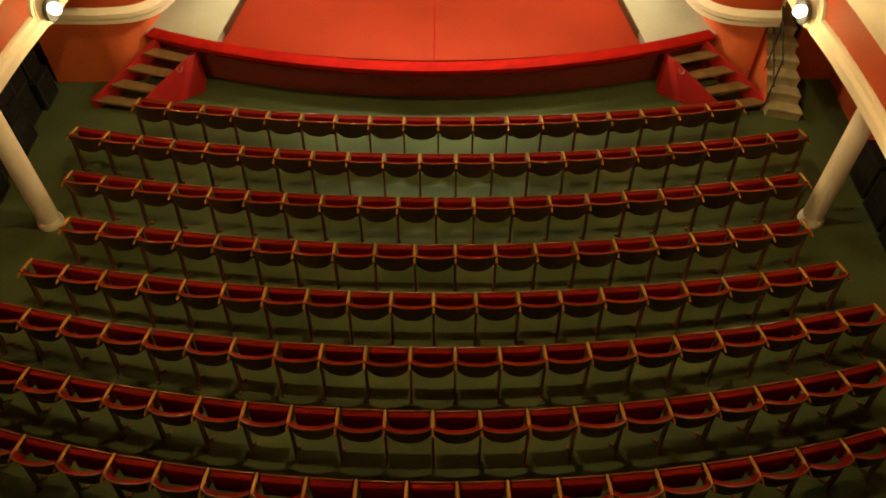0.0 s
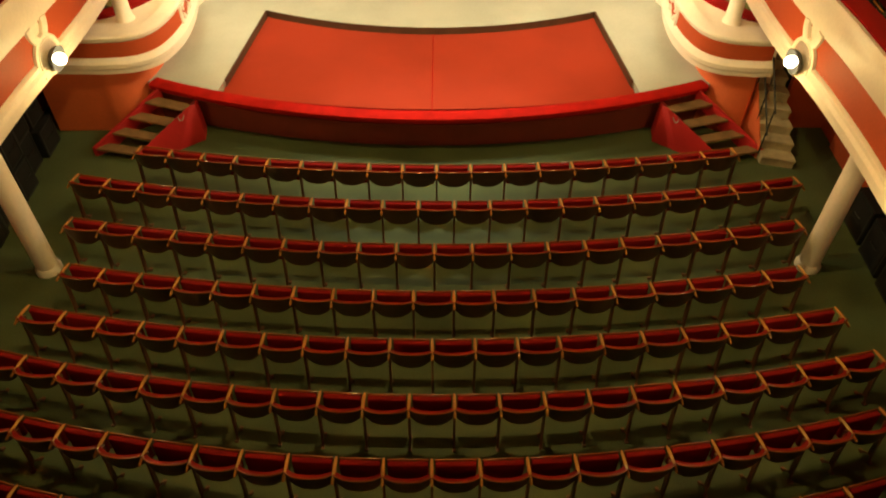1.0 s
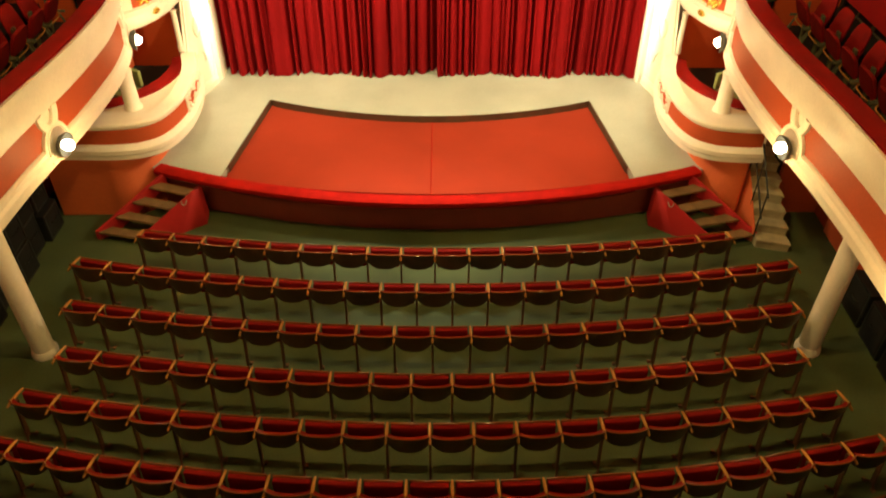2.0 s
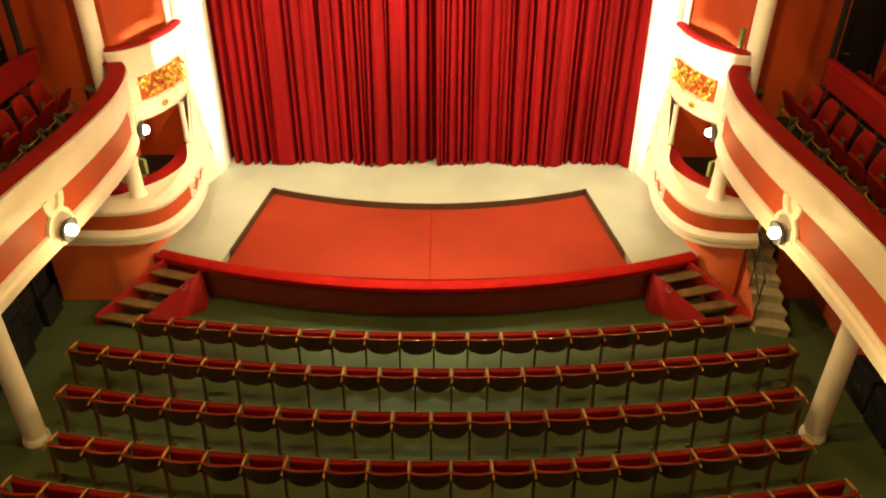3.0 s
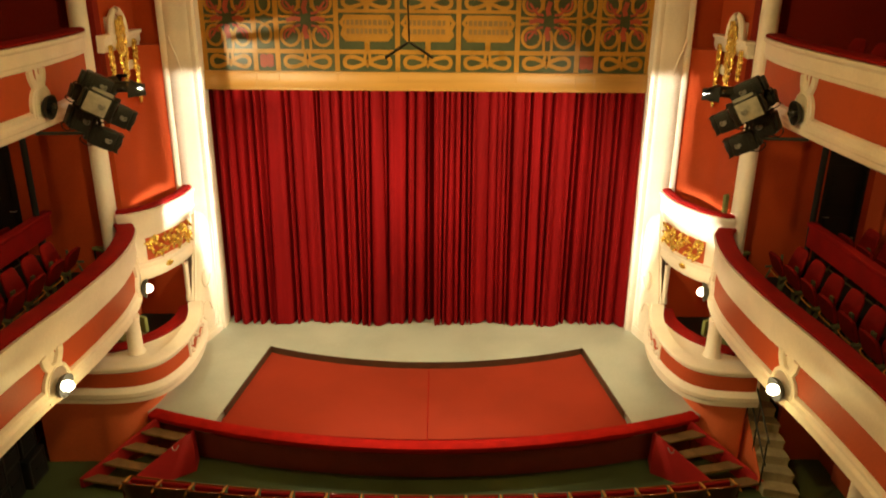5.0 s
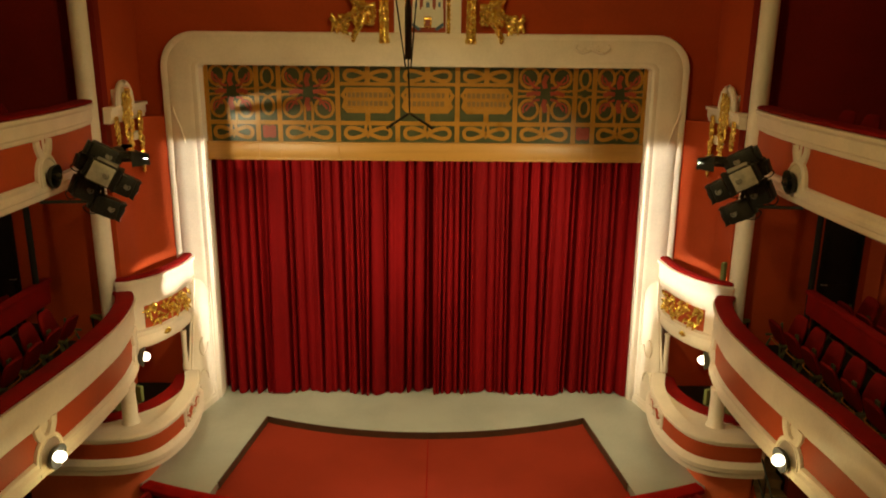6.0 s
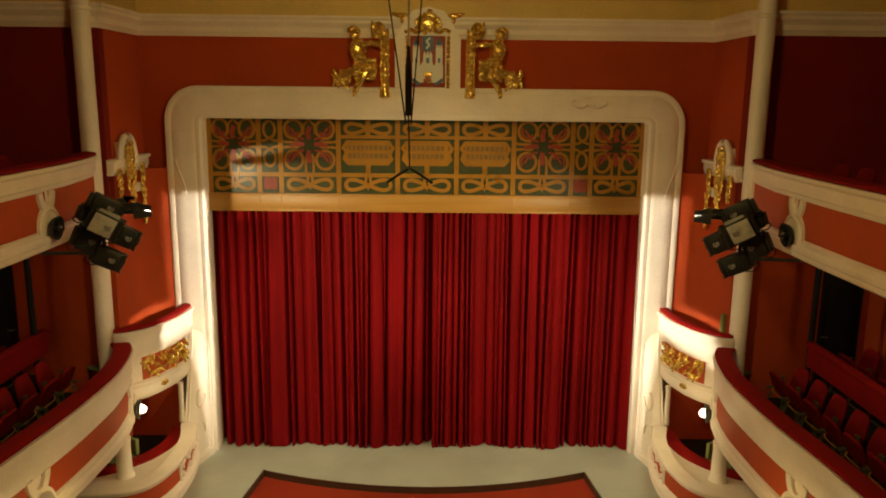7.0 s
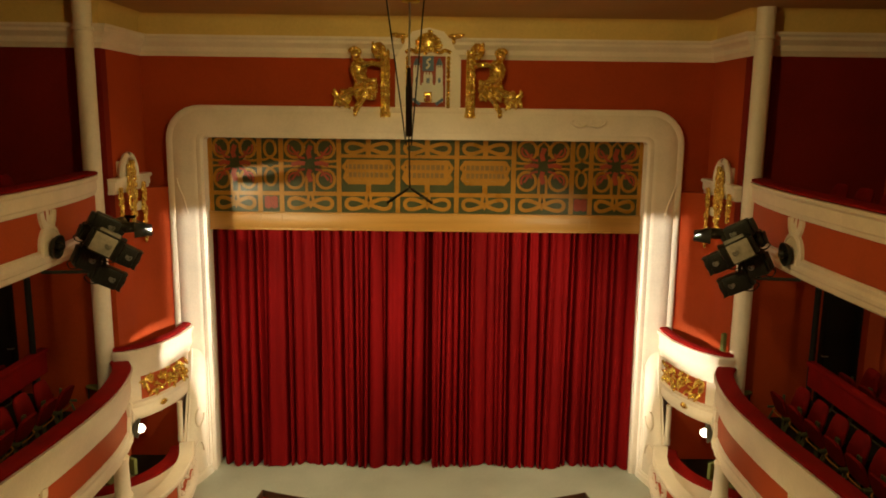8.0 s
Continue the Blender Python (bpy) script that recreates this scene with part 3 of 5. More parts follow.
    block(bm, (sx * 4.75, 10.34, 1.13), (sx * 5.1, 10.9, 1.18))
    part("inner_floor", bm, BLACK_BOX, b)
    # short column on the ledge
    c = thing("column", (sx * 4.66, 10.80, 1.66), "short round cream column on the ledge of a stage box", "column", "short columns on the boxes")
    part("shaft", lathe(bmesh.new(), [(0.145, 1.64), (0.145, 1.70), (0.12, 1.74), (0.11, 2.20), (0.125, 2.32)], Matrix.Translation((sx * 4.66, 10.80, 0)), 20), PLASTER, c)
    # drum below
    outer = 6.05 if sx < 0 else 5.14
    line = [(outer + 0.15 if sx < 0 else outer + 0.05, 13.0), (outer, 11.6)] + resample(curve([(outer, 10.4) if sx > 0 else (outer, 10.2), (5.24 if sx < 0 else 5.10, 10.22), (5.0, 10.19), (4.70, 10.28), (4.47, 10.55), (4.37, 11.0), (4.35, 11.6)], 8), 0.06) + [(4.34, 13.6)]
    bm = sweep(bmesh.new(), flip(line, sx), [(-0.12, 0.0), (0.0, 0.0), (0.0, 1.17), (-0.12, 1.17)], sx)
    solid("wall_drum_" + ("west" if sx < 0 else "east"), bm, ORANGE, "orange-red painted wall below the lower stage box", "wall", "structure")
    # cream jamb between box and stage frame: it flares out towards its foot
    line = [Vector(q) for q in ((4.44, 12.60), (4.28, 12.84), (4.19, 13.15), (4.10, 13.49))]
    JAMB_TOP = 3.40

    def on_face(f, zz, out=0.0):
        """A place on the jamb, f from 0 to 1 across it, pushed out of its face."""
        k = max(0.0, 1 - (zz - STAGE_Z) / (JAMB_TOP - STAGE_Z)) ** 1.15
        pts = [Vector((q.x, 13.57 + (q.y - 13.57) * k)) for q in line]
        u = f * (len(pts) - 1)
        i = min(int(u), len(pts) - 2)
        d = (pts[i + 1] - pts[i]).normalized()
        p = pts[i].lerp(pts[i + 1], u - i) + Vector((-d.y, d.x if d.x < 0 else -d.x)) * out
        return (sx * p.x, p.y, zz)

    heights = [STAGE_Z + (JAMB_TOP - STAGE_Z) * k / 14 for k in range(15)]
    bm = bmesh.new()
    vs = skin(bm, [[on_face(k / 9, zz) for k in range(10)] + [(sx * 4.09, 13.60, zz), (sx * 4.55, 13.60, zz)] for zz in heights], close_cols=True)
    bm.faces.new(vs[0]), bm.faces.new(vs[-1])
    pil = solid("pilaster", bm, PLASTER, "cream plaster pilaster between box and stage frame", "pilaster", "structure")
    for f, r in ((0.10, 0.020), (0.84, 0.012), (0.93, 0.022)):
        part("bead", tube(bmesh.new(), [on_face(f, zz, 0.004) for zz in heights[1:-1]], r, 7), PLASTER, pil)
    bm = bmesh.new()
    rows = []
    for zz, o in ((STAGE_Z, -0.03), (STAGE_Z, 0.035), (STAGE_Z + 0.11, 0.035), (STAGE_Z + 0.13, 0.02), (STAGE_Z + 0.17, 0.02), (STAGE_Z + 0.18, -0.03)):
        rows.append([on_face(k / 9, zz, o) for k in range(10)])
    skin(bm, rows, close_rows=True)
    part("plinth", bm, PLASTER, pil)
    for zc, up in ((1.30, 1), (2.0, -1)):
        pts = []
        for k in range(15):
            a, r = k / 14 * 4.6, 0.26 - 0.011 * k
            pts.append(on_face(0.48 + 0.9 * r * math.cos(a), zc + up * r * math.sin(a), 0.012))
        part("scroll", tube(bmesh.new(), pts, 0.022, 7), PLASTER, pil, "cream stucco scroll")
    part("post", lathe(bmesh.new(), [(0.06, 1.60), (0.06, 1.70), (0.048, 1.74), (0.048, 2.30), (0.06, 2.36)], Matrix.Translation((sx * 4.50, 13.02, 0)), 12), PLASTER, pil, "slim cream post beside the box opening")

# ---- stage ----


def open_y(x):
    """Where the boards of the stage begin, behind the sunk carpet."""
    a = abs(x)
    if a <= 2.98:
        return 12.2 + 0.59 * (a / 2.98) ** 2
    if a <= 3.34:
        return 12.79 - (a - 2.98) / 0.36 * (12.79 - 10.16)
    return 9.60 + 0.0447 * x * x


xs = sorted({*np.linspace(-4.7, -3.341, 10), *np.linspace(-3.34, -2.98, 8), *np.linspace(-2.98, 2.98, 41), *np.linspace(2.98, 3.34, 8), *np.linspace(3.341, 4.7, 10)})
bm = bmesh.new()
skin(bm, [[(x, 14.9, STAGE_Z) for x in xs], [(x, open_y(x), STAGE_Z) for x in xs], [(x, open_y(x), STAGE_Z - 0.14) for x in xs]])
solid("stage_floor", bm, STAGE, "pale grey painted stage boards", "stage floor", "structure")
bm = bmesh.new()
inner = [x for x in xs if abs(x) <= 3.335]
edge = [(x, open_y(x)) for x in inner]
nn = normals_2d(edge)
rows = [[(p[0] + n.x * o, p[1] + n.y * o, zz) for p, n in zip(edge, nn)] for o, zz in ((0.0, STAGE_Z + 0.004), (-0.025, STAGE_Z + 0.004), (-0.025, STAGE_Z - 0.13))]
skin(bm, rows)
solid("trim_pit", bm, PIT, "dark brown wooden edge round the sunk stage carpet", "edge trim", "structure")
bm = bmesh.new()
skin(bm, [[(x, 9.55 + 0.0447 * x * x, STAGE_Z - 0.12) for x in inner], [(x, (9.55 + 0.0447 * x * x + open_y(x)) / 2, STAGE_Z - 0.12) for x in inner], [(x, open_y(x), STAGE_Z - 0.12) for x in inner]])
c = solid("carpet", bm, CARPET, "red carpet laid over the sunk front of the stage", "carpet")
seam = tube(bmesh.new(), [(0.05, y, STAGE_Z - 0.118) for y in np.linspace(9.7, 12.2, 6)], 0.008, 6)
part("seam", seam, LIP, c)
bm = sweep(bmesh.new(), LIP_PATH, [(0.0, STAGE_Z - 0.09), (0.02, STAGE_Z - 0.06), (0.02, STAGE_Z + 0.0), (-0.02, STAGE_Z + 0.02), (-0.14, STAGE_Z + 0.02), (-0.20, STAGE_Z + 0.008), (-0.23, STAGE_Z - 0.06), (-0.23, STAGE_Z - 0.16)], -1)
solid("stage_edge", bm, LIP, "bright red carpeted front edge of the stage", "stage edge", "structure")
bm = sweep(bmesh.new(), FOOT_PATH, [(0.0, 0.0), (0.0, STAGE_Z - 0.12), (-0.1, STAGE_Z - 0.12), (-0.1, 0.0)], -1)
solid("stage_front", bm, FRONT, "dark red painted front of the stage", "stage front", "structure")

# stage steps
for sx in (-1, 1):
    st = thing("stage_steps", (sx * 4.5, 10.0, 0), "red wooden steps with worn brown treads up to the stage", "steps", "steps to the stage")
    A, B, C, D = (Vector(q) for q in ((5.22, 9.55), (4.54, 9.41), (3.64, 10.14), (4.26, 10.36)))
    n = 4
    for i in range(n):
        u0, u1 = i / n, (i + 0.74) / n
        zt = STAGE_Z * (i + 1) / (n + 1)
        q = [A.lerp(D, u0), B.lerp(C, u0), B.lerp(C, min(1, u1)), A.lerp(D, min(1, u1))]
        bm = bmesh.new()
        lo = [bm.verts.new((sx * p.x, p.y, zt - 0.04)) for p in q]
        hi = [bm.verts.new((sx * p.x, p.y, zt)) for p in q]
        bm.faces.new(lo), bm.faces.new(hi)
        for k in range(4):
            bm.faces.new((lo[k], lo[(k + 1) % 4], hi[(k + 1) % 4], hi[k]))
        bmesh.ops.bevel(bm, geom=bm.edges[:], offset=0.006, segments=1, affect="EDGES")
        part("tread", bm, TREAD, st, "worn brown tread")
    # outer stringer and the closed inner cheek
    bm = bmesh.new()
    w = (A - B).normalized() * 0.05
    q = [(A, 0), (A, 0.16), (D, STAGE_Z - 0.02), (D, STAGE_Z - 0.26), (A.lerp(D, 0.2), 0)]
    lo = [bm.verts.new((sx * p.x, p.y, zz)) for p, zz in q]
    hi = [bm.verts.new((sx * (p + w).x, (p + w).y, zz)) for p, zz in q]
    bm.faces.new(lo), bm.faces.new(hi)
    for k in range(len(q)):
        bm.faces.new((lo[k], lo[(k + 1) % len(q)], hi[(k + 1) % len(q)], hi[k]))
    part("stringer", bm, STEP_RED, st)
    bm = bmesh.new()
    pts = [(4.56, 9.40, 0), (3.97, 9.71, 0), (3.61, 9.97, 0), (3.66, 10.30, 0), (4.56, 9.40, 0.13), (3.73, 10.00, 0.66), (3.66, 10.05, 0.64), (3.66, 10.22, 0.66)]
    vs = [bm.verts.new((sx * x, y, zz)) for x, y, zz in pts]
    for f in ((0, 1, 5, 4), (1, 2, 6, 5), (2, 3, 7, 6), (3, 0, 4, 7), (4, 5, 6, 7), (0, 1, 2, 3)):
        bm.faces.new([vs[k] for k in f])
    bmesh.ops.bevel(bm, geom=bm.edges[:], offset=0.008, segments=1, affect="EDGES")
    part("cheek", bm, STEP_RED, st, "closed red cheek panel")
    bm = tube(bmesh.new(), curve([(sx * 3.90, 9.84, 0.55), (sx * 3.88, 9.81, 0.51), (sx * 3.84, 9.82, 0.50), (sx * 3.81, 9.87, 0.56)], 4), 0.008, 6)
    part("hook", bm, GREY, st, "small bright metal hook")

# ---- proscenium frame: lofted mouldings, rounded outer corners ----


def arch(hw, top, r, y, z0):
    pts = [(-hw, y, z0 + (top - r - z0) * k / 6) for k in range(6)]
    for k in range(9):
        a = math.pi - k / 8 * math.pi / 2
        pts.append((-hw + r + r * math.cos(a), y, top - r + r * math.sin(a)))
    pts += [(-hw + r + (2 * hw - 2 * r) * k / 12, y, top) for k in range(1, 12)]
    for k in range(9):
        a = math.pi / 2 - k / 8 * math.pi / 2
        pts.append((hw - r + r * math.cos(a), y, top - r + r * math.sin(a)))
    pts += [(hw, y, z0 + (top - r - z0) * (5 - k) / 6) for k in range(6)]
    return pts


FRAME = [(0.0, 13.76), (0.0, 13.56), (0.015, 13.54), (0.04, 13.533), (0.17, 13.533), (0.185, 13.538), (0.20, 13.532), (0.45, 13.529), (0.70, 13.530), (0.80, 13.531),
         (0.82, 13.536), (0.84, 13.531), (0.94, 13.534), (0.97, 13.55), (1.0, 13.555), (1.0, 14.05)]
bm = bmesh.new()
skin(bm, [[(x - 0.03, y, z) for x, y, z in arch(4.66 - 0.66 * u, 7.71 - 0.57 * u, 0.55 * (1 - u) + 0.07, yy, STAGE_Z)] for u, yy in FRAME])
pf = solid("stage_frame", bm, PLASTER, "cream moulded plaster frame round the stage opening", "stage frame", "structure")
rng = random.Random(9)
bm = bmesh.new()
for sx in (-1, 1):
    tube(bm, curve([(sx * 4.33, 13.47, 5.78), (sx * 4.36, 13.45, 5.95), (sx * 4.40, 13.45, 6.10), (sx * 4.46, 13.46, 6.24), (sx * 4.50, 13.47, 6.40)], 5), 0.014, 6)
    tube(bm, curve([(sx * 4.30, 13.47, 1.0), (sx * 4.36, 13.45, 1.2), (sx * 4.26, 13.45, 1.35), (sx * 4.34, 13.46, 1.6)], 5), 0.022, 6)
for sx in (-1, 1):
    tube(bm, curve([(2.86 + sx * 0.05, 13.47, 7.43), (2.86 + sx * 0.18, 13.45, 7.40), (2.86 + sx * 0.30, 13.45, 7.48), (2.86 + sx * 0.26, 13.46, 7.54)], 5), 0.022, 6)
for k in range(7):
    a = math.pi * (k + 0.5) / 7
    ball(bm, (0, 0, 0.09), 0.045, (0.7, 0.4, 1.7), Matrix.Translation((2.86, 13.515, 7.42)) @ Matrix.Rotation(math.pi / 2 - a, 4, "Y"), 8)
part("stucco_scroll", bm, PLASTER, pf)

# ---- stage curtain ----
ct = thing("stage_curtain", (0, 13.95, STAGE_Z), "closed crimson velvet stage curtain hanging in deep folds to the stage", "curtain")
rng = random.Random(21)
for half in (-1, 1):
    x0, x1 = (-4.25, 0.22) if half < 0 else (0.11, 4.25)
    cuts, x = [x0], x0
    while x < x1:
        x += rng.choice((0.08, 0.10, 0.12, 0.15, 0.19, 0.24))
        cuts.append(x)
    amp = [rng.uniform(0.2, 1.0) for _ in cuts]
    drift = [rng.uniform(-0.09, 0.09) for _ in cuts]
    skew = [rng.uniform(-0.22, 0.22) for _ in cuts]
    # where two folds meet the cloth either stays in front or falls back into a dark gap
    valley = [rng.choice((0.10, 0.12, 0.06, 0.03, 0.0, -0.03, -0.06)) for _ in cuts]
    cols = np.linspace(x0, x1, 640)
    zs = np.linspace(0.0, 1.0, 26)
    rows = []
    for w in zs:
        row = []
        for x in cols:
            k = max(i for i in range(len(cuts)) if cuts[i] <= x + 1e-9)
            k = min(k, len(cuts) - 2)
            f = (x - cuts[k]) / (cuts[k + 1] - cuts[k])
            d = drift[k] * (1 - f) + drift[k + 1] * f
            g = min(1.0, max(0.0, f + skew[k] * f * (1 - f) * 2))
            bulge = math.sin(math.pi * g) ** 0.7
            near = 0.12 * bulge + (valley[k] * (1 - g) + valley[k + 1] * g) * (1 - bulge)
            fold = near / 0.16 + 0.36 * amp[k] * bulge
            slow = 0.5 + 0.5 * math.sin(x * 3.1 + 1.3 * half + 0.6 * w) + 0.25 * math.sin(x * 7.7 + 2 * half)
            depth = (0.16 + 0.07 * (1 - w)) * fold + (0.05 + 0.07 * (1 - w)) * slow
            xx = min(max(x + d * (1 - w) * 0.8, x0), x1)
            zz = STAGE_Z + 0.015 + w * 4.85 + (1 - w) ** 8 * 0.03 * min(1.0, max(0.0, 1 - fold))
            row.append((xx, 14.02 - depth + (0.20 * min(1.0, max(0.0, (x - x1 + 0.3) / 0.2)) if half < 0 else 0.0), zz))
        rows.append(row)
    bm = bmesh.new()
    skin(bm, rows)
    part("curtain_panel", bm, CURTAIN, ct)

# ---- painted pelmet over the curtain ----


def ribbon(bm, pts, w, y, thick=0.012, closed=False):
    """A flat band in the plane of the stage opening along (x, z) places."""
    pts = [Vector(p) for p in pts]
    n = len(pts)
    rows = []
    for i in range(n):
        a, b = (pts[i - 1], pts[(i + 1) % n]) if closed else (pts[max(0, i - 1)], pts[min(n - 1, i + 1)])
        d = (b - a).normalized()
        q = Vector((-d.y, d.x)) * w / 2
        u, v = pts[i] + q, pts[i] - q
        rows.append([(u.x, y, u.y), (u.x, y - thick, u.y), (v.x, y - thick, v.y), (v.x, y, v.y)])
    vs = skin(bm, rows, close_rows=closed, close_cols=True)
    if not closed:
        bm.faces.new(vs[0])
        bm.faces.new(vs[-1])
    return bm


def eight(cx, cz, w, h, n=36):
    return [(cx + w / 2 * math.sin(2 * math.pi * k / n), cz + h / 2 * math.sin(4 * math.pi * k / n)) for k in range(n)]


def ring(cx, cz, w, h, n=20):
    return [(cx + w / 2 * math.cos(2 * math.pi * k / n), cz + h / 2 * math.sin(2 * math.pi * k / n)) for k in range(n)]


PY = 13.83
pel = thing("pelmet", (0, PY, 5.45), "teal pelmet board painted with ochre strapwork above a gilt rail", "pelmet")
part("board", block(bmesh.new(), (-4.14, PY, 5.70), (4.12, PY + 0.04, 7.3)), TEAL, pel, "teal painted board")
lines = [-3.99, -3.09, -2.69, -1.63, -0.545, 0.54, 1.59, 2.67, 3.02, 3.94]
Z0, Z1 = 5.78, 6.12
for x in lines:
    part("strap", ribbon(bmesh.new(), [(x, 5.76), (x, 7.25)], 0.085, PY), STRAP, pel, "ochre painted upright band")
for zz in (Z1, 7.19):
    part("strap", ribbon(bmesh.new(), [(-4.12, zz), (4.10, zz)], 0.075, PY - 0.002), STRAP, pel, "ochre painted level band")


def petal(pts, w, y, thick=0.012, closed=False):
    part("petal", ribbon(bmesh.new(), pts, w, y, thick, closed), CRIMSON, pel, "faded crimson painted strand")


plate_at = []
for k, (a, b) in enumerate(zip(lines, lines[1:])):
    c, w = (a + b) / 2, b - a
    bm = bmesh.new()
    if w > 0.6:
        ribbon(bm, eight(c, (Z0 + Z1) / 2 - 0.01, w * 0.76, 0.19), 0.068, PY - 0.004, closed=True)
        ribbon(bm, [(c - 0.03, Z1), (c - 0.05, 5.98), (c, 5.86), (c + 0.05, 5.98), (c + 0.03, Z1)], 0.05, PY - 0.008)
        if 3 <= k <= 5:
            ribbon(bm, eight(c, 6.97, w * 0.76, 0.18), 0.066, PY - 0.004, closed=True)
            ribbon(bm, [(c, 7.15), (c, 6.80)], 0.09, PY - 0.006)
            ribbon(bm, [(c - w * 0.36, 6.55), (c - w * 0.42, 6.62), (c - w * 0.36, 6.72), (c + w * 0.36, 6.72), (c + w * 0.42, 6.62), (c + w * 0.36, 6.50),
                        (c + w * 0.40, 6.42), (c + w * 0.34, 6.34), (c - w * 0.34, 6.34), (c - w * 0.40, 6.42)], 0.075, PY - 0.004, closed=True)
            ribbon(bm, [(c - w * 0.36, 6.53), (c + w * 0.36, 6.53)], 0.38, PY - 0.002, 0.006)
            ribbon(bm, [(a, 6.82), (b, 6.82)], 0.06, PY - 0.003)
            ribbon(bm, [(c, 6.34), (c, Z1)], 0.09, PY - 0.006)
            plate_at.append((c, w))
        else:
            for sz, up in ((6.39, -1), (6.95, 1)):
                for s in (-1, 1):
                    x = c + s * w * 0.27
                    ribbon(bm, ring(x, sz, w * 0.31, 0.34), 0.05, PY - 0.004, closed=True)
                    petal([(x + s * w * 0.10 * math.cos(q), sz + up * 0.11 * math.sin(q)) for q in np.linspace(-2.6, 0.6, 9)], 0.035, PY - 0.008)
                    petal([(x + s * w * 0.05, sz + up * 0.02), (x - s * w * 0.08, sz - up * 0.16), (c + s * w * 0.09, 6.67 + up * 0.10)], 0.04, PY - 0.010)
                    # strands from the ring to the middle and out to the edge
                    ribbon(bm, [(x, sz - up * 0.16), (c + s * w * 0.16, 6.67 + up * 0.05), (c + s * w * 0.38, 6.67 + up * 0.045), (c + s * w * 0.48, 6.67 + up * 0.06)], 0.042, PY - 0.006)
                petal([(c, 6.67 + up * 0.10), (c - 0.03, 6.67 + up * 0.20), (c + 0.015, 6.67 + up * 0.33)], 0.085, PY - 0.012)
            for s in (-1, 1):
                petal([(c + s * 0.09, 6.67), (c + s * 0.2, 6.69), (c + s * w * 0.32, 6.65)], 0.075, PY - 0.014)
                ribbon(bm, [(c + s * 0.07, Z1), (c + s * 0.07, 6.42), (c + s * 0.04, 6.50)], 0.045, PY - 0.009)
            ribbon(bm, [(c - 0.11, 6.86), (c - 0.10, 7.02), (c, 7.12), (c + 0.10, 7.02), (c + 0.11, 6.86)], 0.045, PY - 0.009)
    else:
        for sz, up in ((6.42, -1), (6.94, 1)):
            ribbon(bm, ring(c, sz, w * 0.52, 0.30), 0.045, PY - 0.004, closed=True)
            for s in (-1, 1):
                ribbon(bm, [(c - s * 0.03, sz - up * 0.14), (c + s * 0.08, 6.68 + up * 0.06), (c + s * w * 0.48, 6.68 + up * 0.05)], 0.042, PY - 0.006)
        petal([(c - 0.12, 5.955), (c + 0.12, 5.955)], 0.20, PY - 0.002, 0.004)
        for s in (-1, 1):
            petal(ring(c + s * 0.06, 5.90, 0.09, 0.10), 0.03, PY - 0.006, closed=True)
            petal(ring(c + s * 0.06, 6.01, 0.09, 0.10), 0.03, PY - 0.006, closed=True)
    part("knotwork", bm, STRAP, pel, "ochre painted interlaced knot")
rng = random.Random(4)
for c, w in plate_at:
    for row in range(2):
        x = c - w * 0.33
        while x < c + w * 0.30:
            t = rng.uniform(0.05, 0.075)
            part("letter_bar", block(bmesh.new(), (x, PY - 0.014, 6.58 - row * 0.15), (x + t, PY - 0.009, 6.67 - row * 0.15)), BROWN_INK, pel, "brown painted lettering bar")
            x += t + 0.022
bm = bmesh.new()
block(bm, (-4.12, PY - 0.05, 5.46), (4.10, PY + 0.02, 5.74), bevel=0.006)
block(bm, (-4.12, PY - 0.07, 5.74), (4.10, PY + 0.02, 5.775), bevel=0.006)
block(bm, (-4.12, PY - 0.065, 5.44), (4.10, PY + 0.02, 5.475), bevel=0.006)
for x in lines[1:-1]:
    block(bm, (x - 0.012, PY - 0.058, 5.476), (x + 0.012, PY - 0.04, 5.74))
part("rail", bm, GILT, pel, "gilt wooden bottom rail")

# ---- coat of arms above the stage ----
CY = 13.70
arms = thing("coat_of_arms", (0, CY, 7.6), "painted castle shield in a gilt frame on a cream plaque", "coat of arms")
bm = bmesh.new()
pts = [(-0.58, 7.55), (-0.58, 8.55), (-0.48, 8.72), (-0.40, 8.86), (-0.28, 9.02), (0.0, 9.09), (0.28, 9.02), (0.40, 8.86), (0.48, 8.72), (0.58, 8.55), (0.58, 7.55)]
lo = [bm.verts.new((x, CY + 0.1, z)) for x, z in pts]
hi = [bm.verts.new((x, CY - 0.122, z)) for x, z in pts]
bm.faces.new(lo), bm.faces.new(hi)
for k in range(len(pts)):
    bm.faces.new((lo[k], lo[(k + 1) % len(pts)], hi[(k + 1) % len(pts)], hi[k]))
part("plaque", bm, PLASTER, arms)
shield = part("shield", block(bmesh.new(), (-0.31, CY - 0.14, 7.72), (0.31, CY - 0.118, 8.60), bevel=0.01), CRIMSON, arms, "crimson painted shield field")
bm = bmesh.new()
y0, y1 = CY - 0.165, CY - 0.14
block(bm, (-0.27, y0, 7.80), (0.27, y1, 8.10))
for a, b, top in ((-0.26, -0.14, 8.40), (-0.08, 0.08, 8.28), (0.14, 0.26, 8.40)):
    block(bm, (a, y0 - 0.01, 8.0), (b, y1, top))
    for k in range(3):
        xx = a + (b - a) * (k + 0.15) / 3
        block(bm, (xx, y0 - 0.01, top), (xx + (b - a) * 0.2, y1, top + 0.04))
for k in range(7):
    block(bm, (-0.27 + k * 0.08, y0, 8.10), (-0.23 + k * 0.08, y1, 8.14))
part("castle", bm, WHITE, shield, "white painted castle with three towers")
